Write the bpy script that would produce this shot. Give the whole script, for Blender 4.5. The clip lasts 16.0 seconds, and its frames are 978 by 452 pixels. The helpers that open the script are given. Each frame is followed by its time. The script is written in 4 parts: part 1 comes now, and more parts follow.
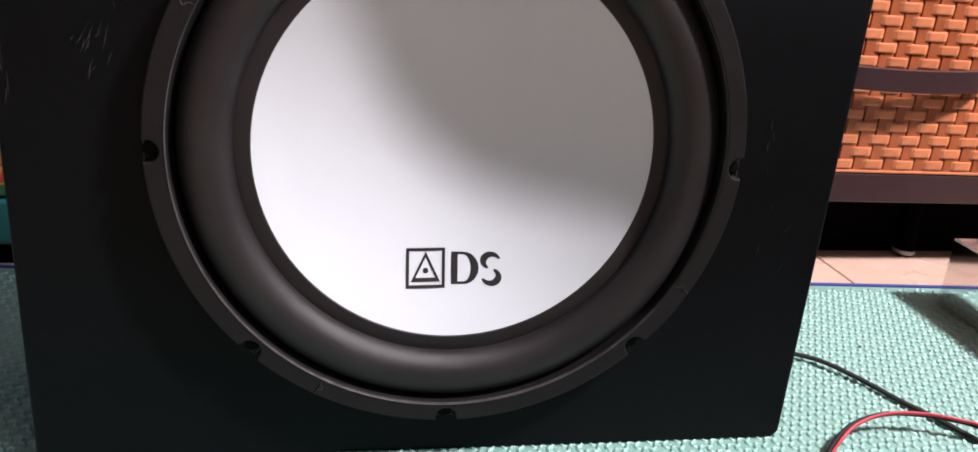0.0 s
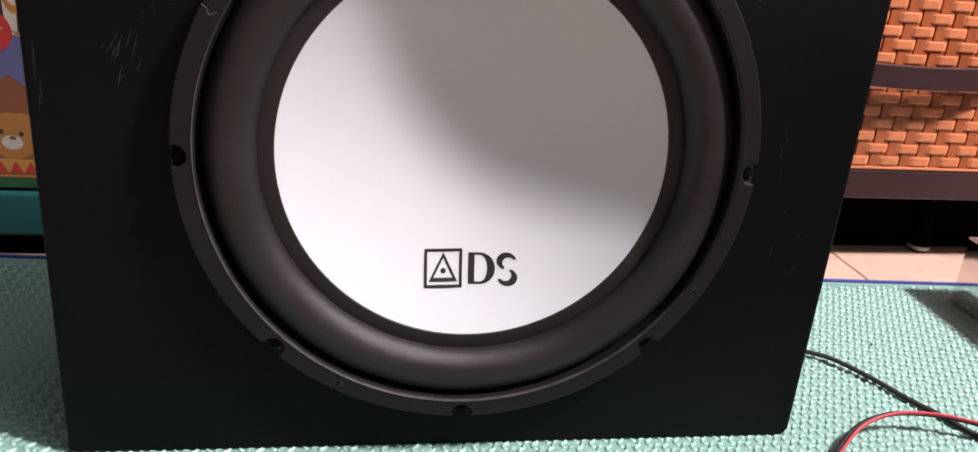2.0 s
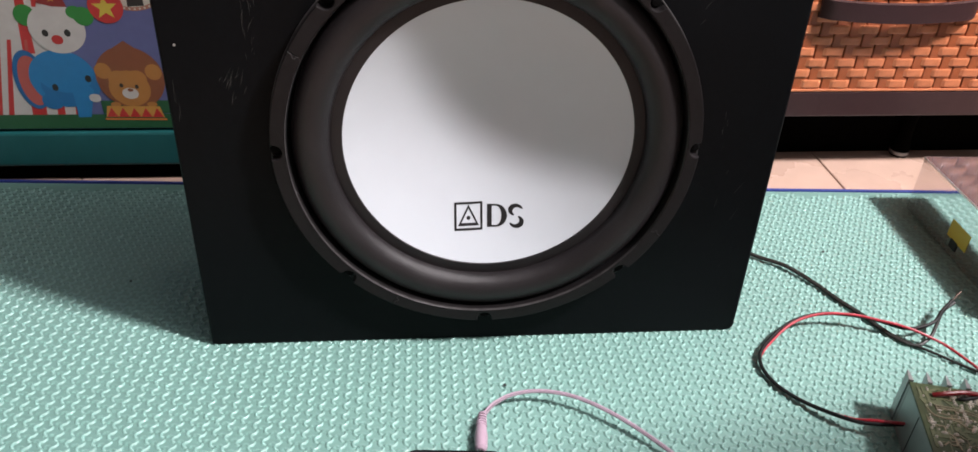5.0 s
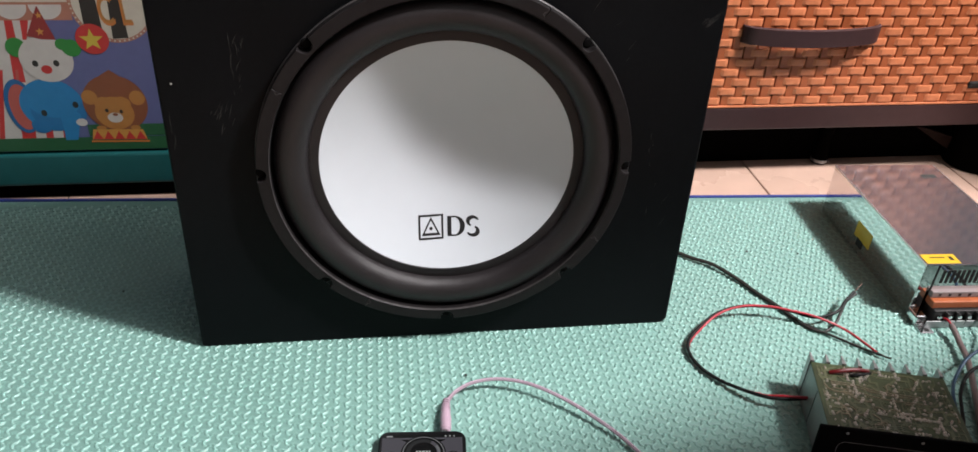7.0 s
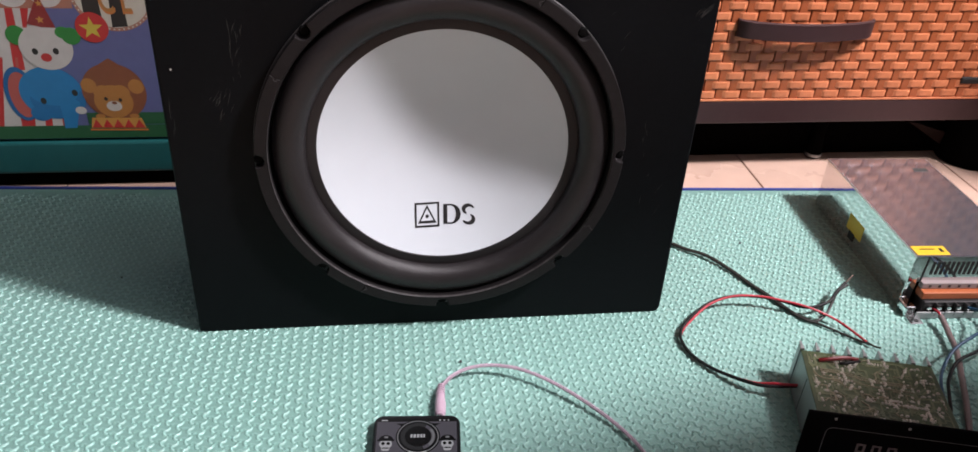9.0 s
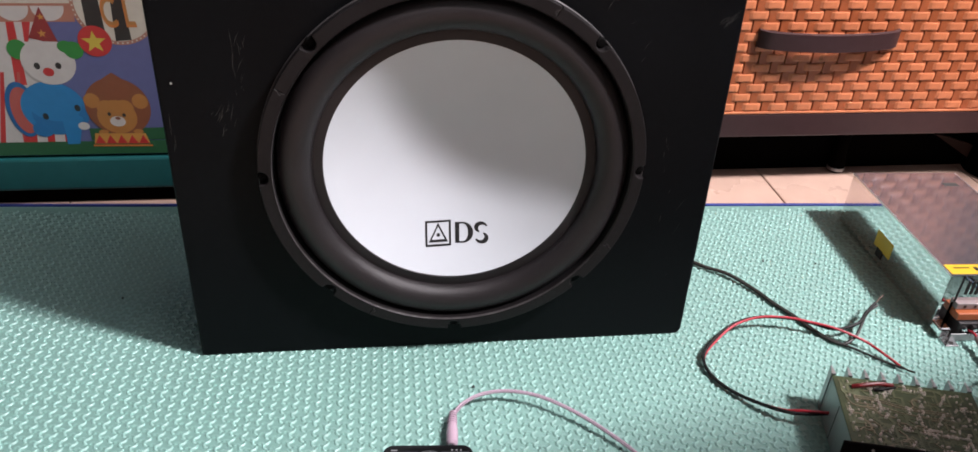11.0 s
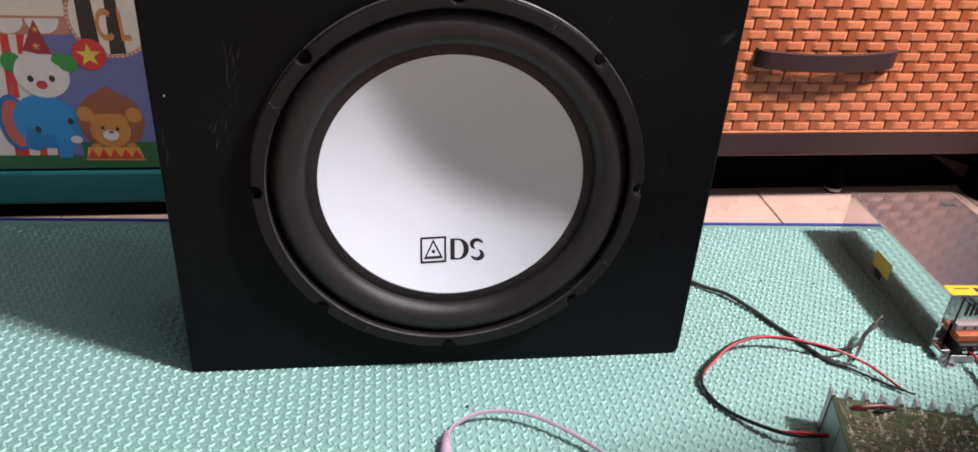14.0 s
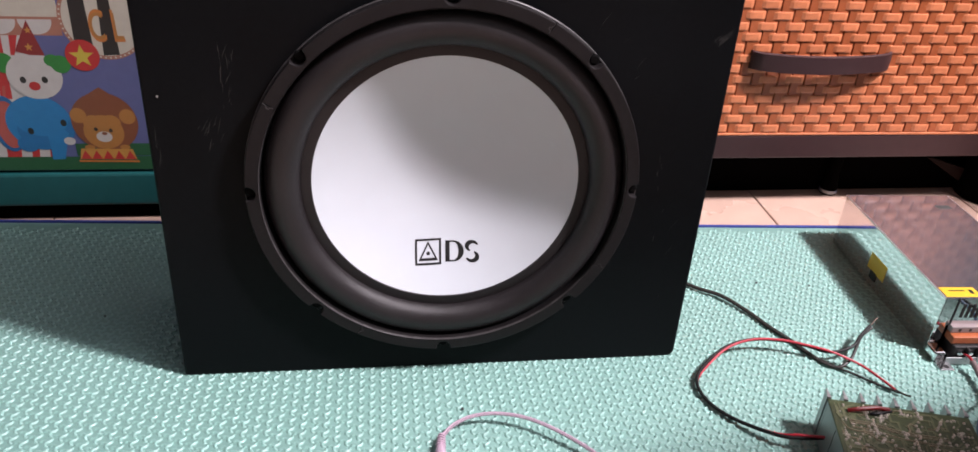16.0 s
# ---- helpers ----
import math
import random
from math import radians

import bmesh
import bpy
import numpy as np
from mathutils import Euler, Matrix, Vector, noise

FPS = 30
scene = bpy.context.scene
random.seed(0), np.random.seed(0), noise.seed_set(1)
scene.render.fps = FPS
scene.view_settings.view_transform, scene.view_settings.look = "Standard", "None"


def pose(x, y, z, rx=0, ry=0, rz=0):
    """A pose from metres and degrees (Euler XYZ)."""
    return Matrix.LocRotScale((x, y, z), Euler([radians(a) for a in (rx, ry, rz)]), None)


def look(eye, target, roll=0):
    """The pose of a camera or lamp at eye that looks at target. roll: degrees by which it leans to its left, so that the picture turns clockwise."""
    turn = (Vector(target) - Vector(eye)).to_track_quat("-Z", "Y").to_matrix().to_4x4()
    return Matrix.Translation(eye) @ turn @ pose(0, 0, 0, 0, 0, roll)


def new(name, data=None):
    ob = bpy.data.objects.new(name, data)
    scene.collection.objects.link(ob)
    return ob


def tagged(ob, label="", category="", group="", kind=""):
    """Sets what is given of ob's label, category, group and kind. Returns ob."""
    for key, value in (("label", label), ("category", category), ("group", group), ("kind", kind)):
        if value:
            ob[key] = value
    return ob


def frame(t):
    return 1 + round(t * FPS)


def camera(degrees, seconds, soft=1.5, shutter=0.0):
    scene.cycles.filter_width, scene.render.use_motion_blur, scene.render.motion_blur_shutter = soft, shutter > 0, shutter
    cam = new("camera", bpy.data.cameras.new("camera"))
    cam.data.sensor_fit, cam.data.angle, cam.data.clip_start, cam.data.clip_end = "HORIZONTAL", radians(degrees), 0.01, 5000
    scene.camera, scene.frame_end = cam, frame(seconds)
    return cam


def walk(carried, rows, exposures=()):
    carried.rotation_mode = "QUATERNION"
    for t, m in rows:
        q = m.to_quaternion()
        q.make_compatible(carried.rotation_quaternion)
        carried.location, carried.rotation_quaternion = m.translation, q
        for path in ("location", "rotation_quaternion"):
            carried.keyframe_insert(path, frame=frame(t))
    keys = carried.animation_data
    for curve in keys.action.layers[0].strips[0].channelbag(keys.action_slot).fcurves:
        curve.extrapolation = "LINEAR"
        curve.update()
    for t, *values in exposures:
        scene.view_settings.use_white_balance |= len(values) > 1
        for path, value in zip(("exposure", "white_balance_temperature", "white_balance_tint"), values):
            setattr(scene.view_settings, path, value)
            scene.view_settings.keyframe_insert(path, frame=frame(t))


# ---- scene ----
cam = camera(64.06, 16.0)
PATH = [
    (0, (-0.0522, -0.3933, 0.2945), (0.2795, 1.4514, -0.4035), 4.26),
    (0.5, (-0.0516, -0.3937, 0.2978), (0.2571, 1.4399, -0.4387), 4.13),
    (1, (-0.0538, -0.3945, 0.3042), (0.247, 1.4206, -0.48), 4.24),
    (1.5, (-0.0549, -0.3965, 0.3088), (0.242, 1.4383, -0.4296), 4.40),
    (2, (-0.0552, -0.3977, 0.3084), (0.2409, 1.4354, -0.4346), 4.35),
    (2.5, (-0.0561, -0.4006, 0.3177), (0.2452, 1.4121, -0.4719), 5.09),
    (3, (-0.0648, -0.4213, 0.3438), (0.2085, 1.3469, -0.55), 5.16),
    (3.2, (-0.0734, -0.4275, 0.3506), (0.2355, 1.3089, -0.5925), 6.17),
    (5.3, (-0.0429, -0.5267, 0.4678), (0.0997, 1.1233, -0.6534), 1.58),
    (5.5, (-0.0435, -0.541, 0.4791), (0.1069, 1.0982, -0.6568), 1.71),
    (6, (-0.0471, -0.5621, 0.4925), (0.1021, 1.0754, -0.6461), 1.27),
    (6.5, (-0.0443, -0.5684, 0.4964), (0.1565, 1.0793, -0.6192), 1.84),
    (7, (-0.0483, -0.5751, 0.5007), (0.1978, 1.0845, -0.5879), 2.52),
    (7.5, (-0.0492, -0.5818, 0.5026), (0.1985, 1.0818, -0.5795), 2.48),
    (8, (-0.0464, -0.5857, 0.5045), (0.2066, 1.079, -0.5747), 2.50),
    (8.5, (-0.0488, -0.5856, 0.5006), (0.2114, 1.0523, -0.6174), 3.18),
    (8.7, (-0.0484, -0.5874, 0.4994), (0.2088, 1.058, -0.6082), 3.13),
    (11, (-0.0469, -0.5589, 0.4854), (0.1806, 1.1182, -0.5802), 2.41),
    (11.5, (-0.0447, -0.5548, 0.4845), (0.1638, 1.1265, -0.5782), 1.81),
    (12, (-0.0449, -0.5581, 0.485), (0.1652, 1.1232, -0.5775), 1.99),
    (12.5, (-0.0441, -0.5569, 0.4828), (0.1563, 1.1202, -0.5883), 2.01),
    (13, (-0.0443, -0.5567, 0.4814), (0.1458, 1.1267, -0.5815), 1.76),
    (13.5, (-0.0445, -0.5565, 0.4815), (0.1602, 1.1278, -0.5774), 2.23),
    (14, (-0.0464, -0.5534, 0.4792), (0.1937, 1.1485, -0.5435), 2.99),
    (14.5, (-0.048, -0.5533, 0.4785), (0.2213, 1.157, -0.5227), 3.44),
    (15, (-0.0482, -0.5505, 0.4774), (0.2147, 1.1576, -0.5292), 3.30),
    (15.5, (-0.0462, -0.5511, 0.4761), (0.2192, 1.1488, -0.5437), 3.46),
    (16, (-0.0457, -0.5519, 0.4772), (0.2059, 1.1524, -0.5386), 3.18),
]
walk(cam, [(t, look(eye, target, roll)) for t, eye, target, roll in PATH], [(0.0, 0.05, 6600, 11), (1.2, 0.05, 6850, 13.5), (2.4, 0.05, 6850, 13.5), (3.0, -0.03, 6650, 12), (5.5, -0.16, 6570, 6), (6.2, -0.23, 6570, 4), (7.0, -0.18, 6570, 4), (8.5, -0.16, 6500, 10), (11.0, -0.1, 6500, 10), (13.5, -0.1, 6500, 10), (14.5, -0.02, 6500, 13), (16.0, 0.0, 6500, 15)])

# ---- light: one room lamp high up, the bounce of the closed room ----
world = bpy.data.worlds.new("room_air")
world.use_nodes = True
world.node_tree.nodes["Background"].inputs[0].default_value = (0.9, 0.95, 1.0, 1)
world.node_tree.nodes["Background"].inputs[1].default_value = 0.002
scene.world = world
lamp_data = bpy.data.lights.new("room_lamp", "POINT")
lamp_data.energy, lamp_data.shadow_soft_size, lamp_data.color = 850.0, 0.16, (1.0, 0.912, 0.955)
lamp = new("room_lamp", lamp_data)
lamp.location = (1.78, -0.79, 2.60)


# ---- materials ----
def material(name, color, rough=0.5, metal=0.0, vary=0.12, grain=60.0, stain=6.0, bump=0.15, bump_scale=None, spread=0.0, spec=0.5, coat=0.0, dist=0.001):
    """Base colour varied at two scales, with fine relief and uneven gloss; spread: variation from piece to piece."""
    m = bpy.data.materials.new(name)
    m.use_nodes = True
    nt = m.node_tree
    b = nt.nodes["Principled BSDF"]
    tc = nt.nodes.new("ShaderNodeTexCoord")
    fine, wide = nt.nodes.new("ShaderNodeTexNoise"), nt.nodes.new("ShaderNodeTexNoise")
    fine.inputs["Scale"].default_value, wide.inputs["Scale"].default_value = grain, stain
    fine.inputs["Detail"].default_value, wide.inputs["Detail"].default_value = 4, 5
    add = nt.nodes.new("ShaderNodeMath")
    add.operation = "ADD"
    for n, sock in ((fine, 0), (wide, 1)):
        nt.links.new(tc.outputs["Object"], n.inputs["Vector"])
        nt.links.new(n.outputs["Fac"], add.inputs[sock])
    last = add.outputs[0]
    if spread:
        info, mul, more = nt.nodes.new("ShaderNodeObjectInfo"), nt.nodes.new("ShaderNodeMath"), nt.nodes.new("ShaderNodeMath")
        mul.operation, more.operation = "MULTIPLY_ADD", "ADD"
        mul.inputs[1].default_value, mul.inputs[2].default_value = spread, -spread / 2
        nt.links.new(info.outputs["Random"], mul.inputs[0])
        nt.links.new(mul.outputs[0], more.inputs[0])
        nt.links.new(last, more.inputs[1])
        last = more.outputs[0]
    ramp = nt.nodes.new("ShaderNodeMapRange")
    ramp.inputs["From Min"].default_value, ramp.inputs["From Max"].default_value = 0.6, 1.4
    ramp.inputs["To Min"].default_value, ramp.inputs["To Max"].default_value = 1 - vary, 1 + vary
    ramp.clamp = False
    nt.links.new(last, ramp.inputs["Value"])
    mix = nt.nodes.new("ShaderNodeVectorMath")
    mix.operation = "SCALE"
    mix.inputs[0].default_value = color
    nt.links.new(ramp.outputs[0], mix.inputs["Scale"])
    nt.links.new(mix.outputs[0], b.inputs["Base Color"])
    b.inputs["Metallic"].default_value, b.inputs["Specular IOR Level"].default_value = metal, spec
    b.inputs["Coat Weight"].default_value = coat
    gloss = nt.nodes.new("ShaderNodeMapRange")
    gloss.inputs["From Min"].default_value, gloss.inputs["From Max"].default_value = 0.3, 0.7
    gloss.inputs["To Min"].default_value, gloss.inputs["To Max"].default_value = rough * 0.85, min(1, rough * 1.15)
    nt.links.new(wide.outputs["Fac"], gloss.inputs["Value"])
    nt.links.new(gloss.outputs[0], b.inputs["Roughness"])
    if bump:
        relief, bn = nt.nodes.new("ShaderNodeTexNoise"), nt.nodes.new("ShaderNodeBump")
        relief.inputs["Scale"].default_value = bump_scale or grain * 3
        relief.inputs["Detail"].default_value = 3
        bn.inputs["Strength"].default_value, bn.inputs["Distance"].default_value = bump, dist
        nt.links.new(tc.outputs["Object"], relief.inputs["Vector"])
        nt.links.new(relief.outputs["Fac"], bn.inputs["Height"])
        nt.links.new(bn.outputs["Normal"], b.inputs["Normal"])
    return m


def glow(name, color, strength):
    m = bpy.data.materials.new(name)
    m.use_nodes = True
    b = m.node_tree.nodes["Principled BSDF"]
    b.inputs["Base Color"].default_value = (*[c * 0.1 for c in color], 1)
    b.inputs["Roughness"].default_value, b.inputs["Specular IOR Level"].default_value = 0.25, 0.2
    b.inputs["Emission Color"].default_value = (*color, 1)
    b.inputs["Emission Strength"].default_value = strength
    return m


M_BOX = material("black_vinyl_carpetless", (0.0026, 0.0032, 0.0039), 0.5, spec=0.09, vary=0.3, grain=220, stain=9, bump=0.25, bump_scale=900, dist=0.0003)
M_FRAME = material("black_stamped_steel", (0.008, 0.008, 0.009), 0.45, spec=0.3, vary=0.2, bump=0.1)
M_GASKET = material("black_foam_rubber_gasket", (0.0105, 0.0092, 0.0095), 0.55, spec=0.16, vary=0.25, grain=300, stain=30, bump=0.25, bump_scale=1500, dist=0.0003)
M_ROLL = material("black_foam_surround", (0.0150, 0.0130, 0.0138), 0.38, spec=0.36, vary=0.3, grain=1400, stain=20, bump=0.6, bump_scale=2600, dist=0.0004)
M_CONE = material("white_coated_cone", (0.56, 0.60, 0.635), 0.4, spec=0.4, vary=0.02, grain=40, stain=8, bump=0.03, bump_scale=200, dist=0.0004)
M_PRINT = material("black_print", (0.008, 0.008, 0.009), 0.5, vary=0.1, bump=0)
M_GREYPRINT = material("grey_print", (0.3, 0.3, 0.31), 0.5, vary=0.1, bump=0)
# Screw heads nearly black: the shade inside the notches is put into the colour.
M_SCREW = material("screw_dark_as_hole", (0.003, 0.003, 0.003), 0.7, spec=0.05, bump=0)
M_SCRATCH = material("pale_scuff", (0.034, 0.033, 0.030), 0.7, vary=0.3, grain=500, bump=0)
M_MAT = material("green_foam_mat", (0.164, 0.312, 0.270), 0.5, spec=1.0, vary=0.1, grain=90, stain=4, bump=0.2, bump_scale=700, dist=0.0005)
# The mat's green made lighter: light on the ridges is put into the colour.
M_CREST = material("lightened_green_foam_crest", (0.220, 0.402, 0.355), 0.5, spec=1.0, vary=0.12, grain=90, stain=4, bump=0.15, bump_scale=700, dist=0.0004)
M_BLUE = material("blue_foam_rim", (0.0158, 0.0316, 0.198), 0.6, vary=0.15, bump=0.2)
M_TILE = material("beige_glazed_tile", (0.54, 0.375, 0.295), 0.28, vary=0.1, grain=25, stain=7, bump=0.05, spread=0.1)
M_GROUT = material("dark_grout", (0.126, 0.0869, 0.0672), 0.9, vary=0.2, bump=0.4)
M_WALL = material("painted_plaster", (0.072, 0.073, 0.074), 0.85, vary=0.05, bump=0.2)
# Ceiling and west wall lighter than the rest, to bounce light into shadows.
M_CEILING = material("bounce_ceiling_paint", (0.155, 0.165, 0.17), 0.85, vary=0.05, bump=0.2)
M_WALL_BOUNCE = material("bounce_plaster", (0.11, 0.108, 0.105), 0.85, vary=0.05, bump=0.2)
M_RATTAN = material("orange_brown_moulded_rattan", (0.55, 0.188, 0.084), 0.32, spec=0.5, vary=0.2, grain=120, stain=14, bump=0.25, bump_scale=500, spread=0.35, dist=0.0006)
# The strands' orange darkened: shade between them is put into the strip colour.
M_RATTAN_DEEP = material("shaded_orange_rattan_strip", (0.34, 0.089, 0.030), 0.42, vary=0.2, grain=120, stain=14, bump=0.25, bump_scale=500)
M_BROWN = material("dark_brown_plastic", (0.041, 0.0195, 0.0205), 0.42, spec=0.35, vary=0.12, grain=80, bump=0.15, bump_scale=400)
# Brown plastic darkened for the brace: the shade it sits in, as colour.
M_BRACE = material("shaded_dark_brown_bar", (0.017, 0.0085, 0.007), 0.7, spec=0.15, vary=0.25, bump=0.1)
M_DARK = material("black_plastic", (0.008, 0.007, 0.007), 0.6, vary=0.2, bump=0)
# Near-black that puts the shade under the cabinets into the colour, feet included.
M_VOID = material("under_cabinet_shade_black", (0.0013, 0.0011, 0.0011), 0.85, vary=0.2, bump=0, spec=0.02)
# Patchy grey for edge highlights put into colour; the gasket joints share it.
M_LIP = material("lip_highlight_and_joint_grey", (0.045, 0.042, 0.042), 0.45, vary=0.75, grain=120, bump=0)
M_CHROME = material("chrome", (0.75, 0.75, 0.76), 0.12, metal=1.0, vary=0.05, bump=0)
M_TEAL = material("dark_teal_plastic", (0.0055, 0.06, 0.061), 0.4, vary=0.12, grain=60, bump=0.1)
M_STEEL = material("polished_sheet_steel", (0.74, 0.72, 0.72), 0.07, metal=1.0, vary=0.03, grain=30, stain=5, bump=0.02, bump_scale=60, dist=0.0005)
M_STEEL_TOP = material("smeared_sheet_steel", (0.44, 0.47, 0.53), 0.08, metal=0.87, vary=0.05, grain=60, stain=12, bump=0.02, bump_scale=40, dist=0.0006)
M_ALU = material("raw_aluminium", (0.3, 0.31, 0.31), 0.45, metal=0.6, vary=0.08, grain=200, bump=0.1)
# Brighter, rougher steel for strips that imitate the glint on the cover's edges.
M_EDGE = material("steel_edge_highlight", (0.8, 0.76, 0.75), 0.42, metal=1.0, vary=0.1, bump=0)
M_YELLOW = material("yellow_sticker", (0.616, 0.395, 0.0237), 0.45, vary=0.06, bump=0)
M_COPPER = material("orange_terminal_strip", (0.34, 0.095, 0.035), 0.35, vary=0.15, bump=0)
M_CLEAR = material("greyed_clear_cover", (0.24, 0.20, 0.195), 0.25, vary=0.1, bump=0)
M_PCB = material("green_solder_mask", (0.050, 0.070, 0.030), 0.38, spec=0.4, vary=0.5, grain=70, stain=30, bump=0.1)
M_MASKED = material("masked_copper_trace", (0.110, 0.126, 0.064), 0.35, spec=0.5, vary=0.3, grain=150, bump=0)
M_TRACE = material("tinned_trace", (0.26, 0.22, 0.15), 0.35, metal=0.15, vary=0.2, bump=0)
M_SOLDER = material("solder", (0.72, 0.66, 0.60), 0.3, metal=0.5, vary=0.1, bump=0)
M_PANEL = material("black_face_plate", (0.0022, 0.0022, 0.0028), 0.4, spec=0.03, vary=0.2, bump=0.05)
M_RED = material("red_insulation", (0.36, 0.012, 0.026), 0.35, vary=0.1, bump=0)
M_REDDARK = material("dark_red_insulation", (0.15, 0.006, 0.008), 0.35, vary=0.1, bump=0)
M_BLACKWIRE = material("black_insulation", (0.008, 0.008, 0.008), 0.5, spec=0.2, vary=0.1, bump=0)
M_GREYWIRE = material("clear_grey_insulation", (0.021, 0.0195, 0.017), 0.45, spec=0.25, vary=0.25, grain=300, bump=0)
M_BLUEWIRE = material("blue_insulation", (0.00948, 0.0553, 0.111), 0.4, vary=0.1, bump=0)
M_MAUVEWIRE = material("mauve_grey_insulation", (0.158, 0.118, 0.115), 0.4, vary=0.1, bump=0)
M_PINK = material("pink_vinyl", (0.40, 0.29, 0.355), 0.4, vary=0.08, bump=0.05)
M_PINKCLEAR = material("clear_greyish_pink_vinyl", (0.255, 0.200, 0.235), 0.25, vary=0.2, grain=200, bump=0)
M_PHONE = material("glossy_black_glass", (0.006, 0.006, 0.007), 0.15, spec=0.25, vary=0.1, bump=0)
M_STRAND = material("bare_copper_strand", (0.06, 0.042, 0.032), 0.35, metal=0.8, bump=0)
G_SCREEN = glow("lit_screen", (0.075, 0.07, 0.085), 0.8)
G_SCREEN_DARK = glow("lit_screen_dark", (0.004, 0.004, 0.0045), 0.8)
G_SCREEN_MID = glow("lit_screen_mid", (0.025, 0.025, 0.027), 0.8)
G_SCREEN_WHITE = glow("lit_screen_white", (0.35, 0.35, 0.37), 0.8)
G_SCREEN_GREY = glow("lit_screen_grey", (0.15, 0.15, 0.16), 0.8)
G_SCREEN_RED = glow("lit_screen_red", (0.4, 0.02, 0.03), 0.8)
G_LED = glow("lit_green_led", (0.55, 0.8, 0.02), 1.3)
M_DIGIT = material("unlit_digit", (0.15, 0.115, 0.12), 0.4, vary=0.6, grain=400, bump=0)
ART = {n: material("printed_" + n, tuple(0.88 * k for k in c), 0.4, vary=0.08, grain=90, stain=18, bump=0.03) for n, c in {
    "violet": (0.0687, 0.0745, 0.171), "white": (0.362, 0.344, 0.321), "red": (0.315, 0.0171, 0.0171), "rose": (0.286, 0.0573, 0.0458), "green": (0.0115, 0.063, 0.0229),
    "leaf": (0.0171, 0.143, 0.0229), "blue": (0.0115, 0.126, 0.286), "deep_blue": (0.00687, 0.0745, 0.2), "brown": (0.143, 0.043, 0.0171), "ochre": (0.344, 0.171, 0.0344), "yellow": (0.362, 0.286, 0.0344),
    "black": (0.0115, 0.00861, 0.00806), "orange": (0.344, 0.115, 0.0229), "cream": (0.362, 0.333, 0.275), "tan": (0.25, 0.105, 0.07), "mid_blue": (0.009, 0.096, 0.235), "maroon": (0.16, 0.014, 0.014), "fawn": (0.27, 0.115, 0.026)}.items()}


# ---- mesh helpers ----
def mesh_object(name, bm, mat, parent=None, smooth=False):
    me = bpy.data.meshes.new(name)
    bm.normal_update()
    bm.to_mesh(me)
    bm.free()
    for m in mat if isinstance(mat, (list, tuple)) else (mat,):
        me.materials.append(m)
    if smooth:
        me.polygons.foreach_set("use_smooth", [True] * len(me.polygons))
        me.set_sharp_from_angle(angle=radians(35))
    ob = new(name, me)
    ob.parent = parent
    return ob


def part(name, bm, mat, parent, label="", smooth=False):
    ob = mesh_object(name, bm, mat, parent, smooth)
    return tagged(ob, label) if label else ob


def thing(name, label, category, at=(0, 0, 0), yaw=0, group="", kind=""):
    ob = new(name)
    ob.matrix_world = pose(*at, 0, 0, yaw)
    ob.empty_display_size = 0.02
    return tagged(ob, label, category, group, kind)


def box(x0, x1, y0, y1, z0, z1, bevel=0.0, seg=2, bm=None, m=None):
    own = bmesh.new()
    bmesh.ops.create_cube(own, size=1)
    for v in own.verts:
        v.co = Vector((x0 + (v.co.x + 0.5) * (x1 - x0), y0 + (v.co.y + 0.5) * (y1 - y0), z0 + (v.co.z + 0.5) * (z1 - z0)))
    if bevel:
        bmesh.ops.bevel(own, geom=own.edges[:], offset=bevel, segments=seg, affect="EDGES", profile=0.5)
    if m is not None:
        own.transform(m)
    if bm is None:
        return own
    me = bpy.data.meshes.new("temp")
    own.to_mesh(me)
    own.free()
    bm.from_mesh(me)
    bpy.data.meshes.remove(me)
    return bm


def prism(outline, depth, place, bm=None):
    """A flat outline (u, v) given thickness: place(u, v, n) with n from 0 to depth."""
    bm = bm or bmesh.new()
    low = [bm.verts.new(place(u, v, 0)) for u, v in outline]
    top = [bm.verts.new(place(u, v, depth)) for u, v in outline]
    n = len(outline)
    bm.faces.new(top)
    bm.faces.new(low[::-1])
    for i in range(n):
        bm.faces.new((low[i], low[(i + 1) % n], top[(i + 1) % n], top[i]))
    bmesh.ops.recalc_face_normals(bm, faces=bm.faces[:])
    return bm


def disc(cx, cy, rx, ry=None, n=32, a0=0, a1=360):
    ry = rx if ry is None else ry
    m = n if a1 - a0 >= 360 else n + 1
    return [(cx + rx * math.cos(radians(a0 + (a1 - a0) * i / n)), cy + ry * math.sin(radians(a0 + (a1 - a0) * i / n))) for i in range(m)]


def rect(x0, x1, y0, y1, r=0.0, n=5):
    if not r:
        return [(x0, y0), (x1, y0), (x1, y1), (x0, y1)]
    out = []
    for cx, cy, a in ((x1 - r, y0 + r, -90), (x1 - r, y1 - r, 0), (x0 + r, y1 - r, 90), (x0 + r, y0 + r, 180)):
        out += [(cx + r * math.cos(radians(a + 90 * i / n)), cy + r * math.sin(radians(a + 90 * i / n))) for i in range(n + 1)]
    return out


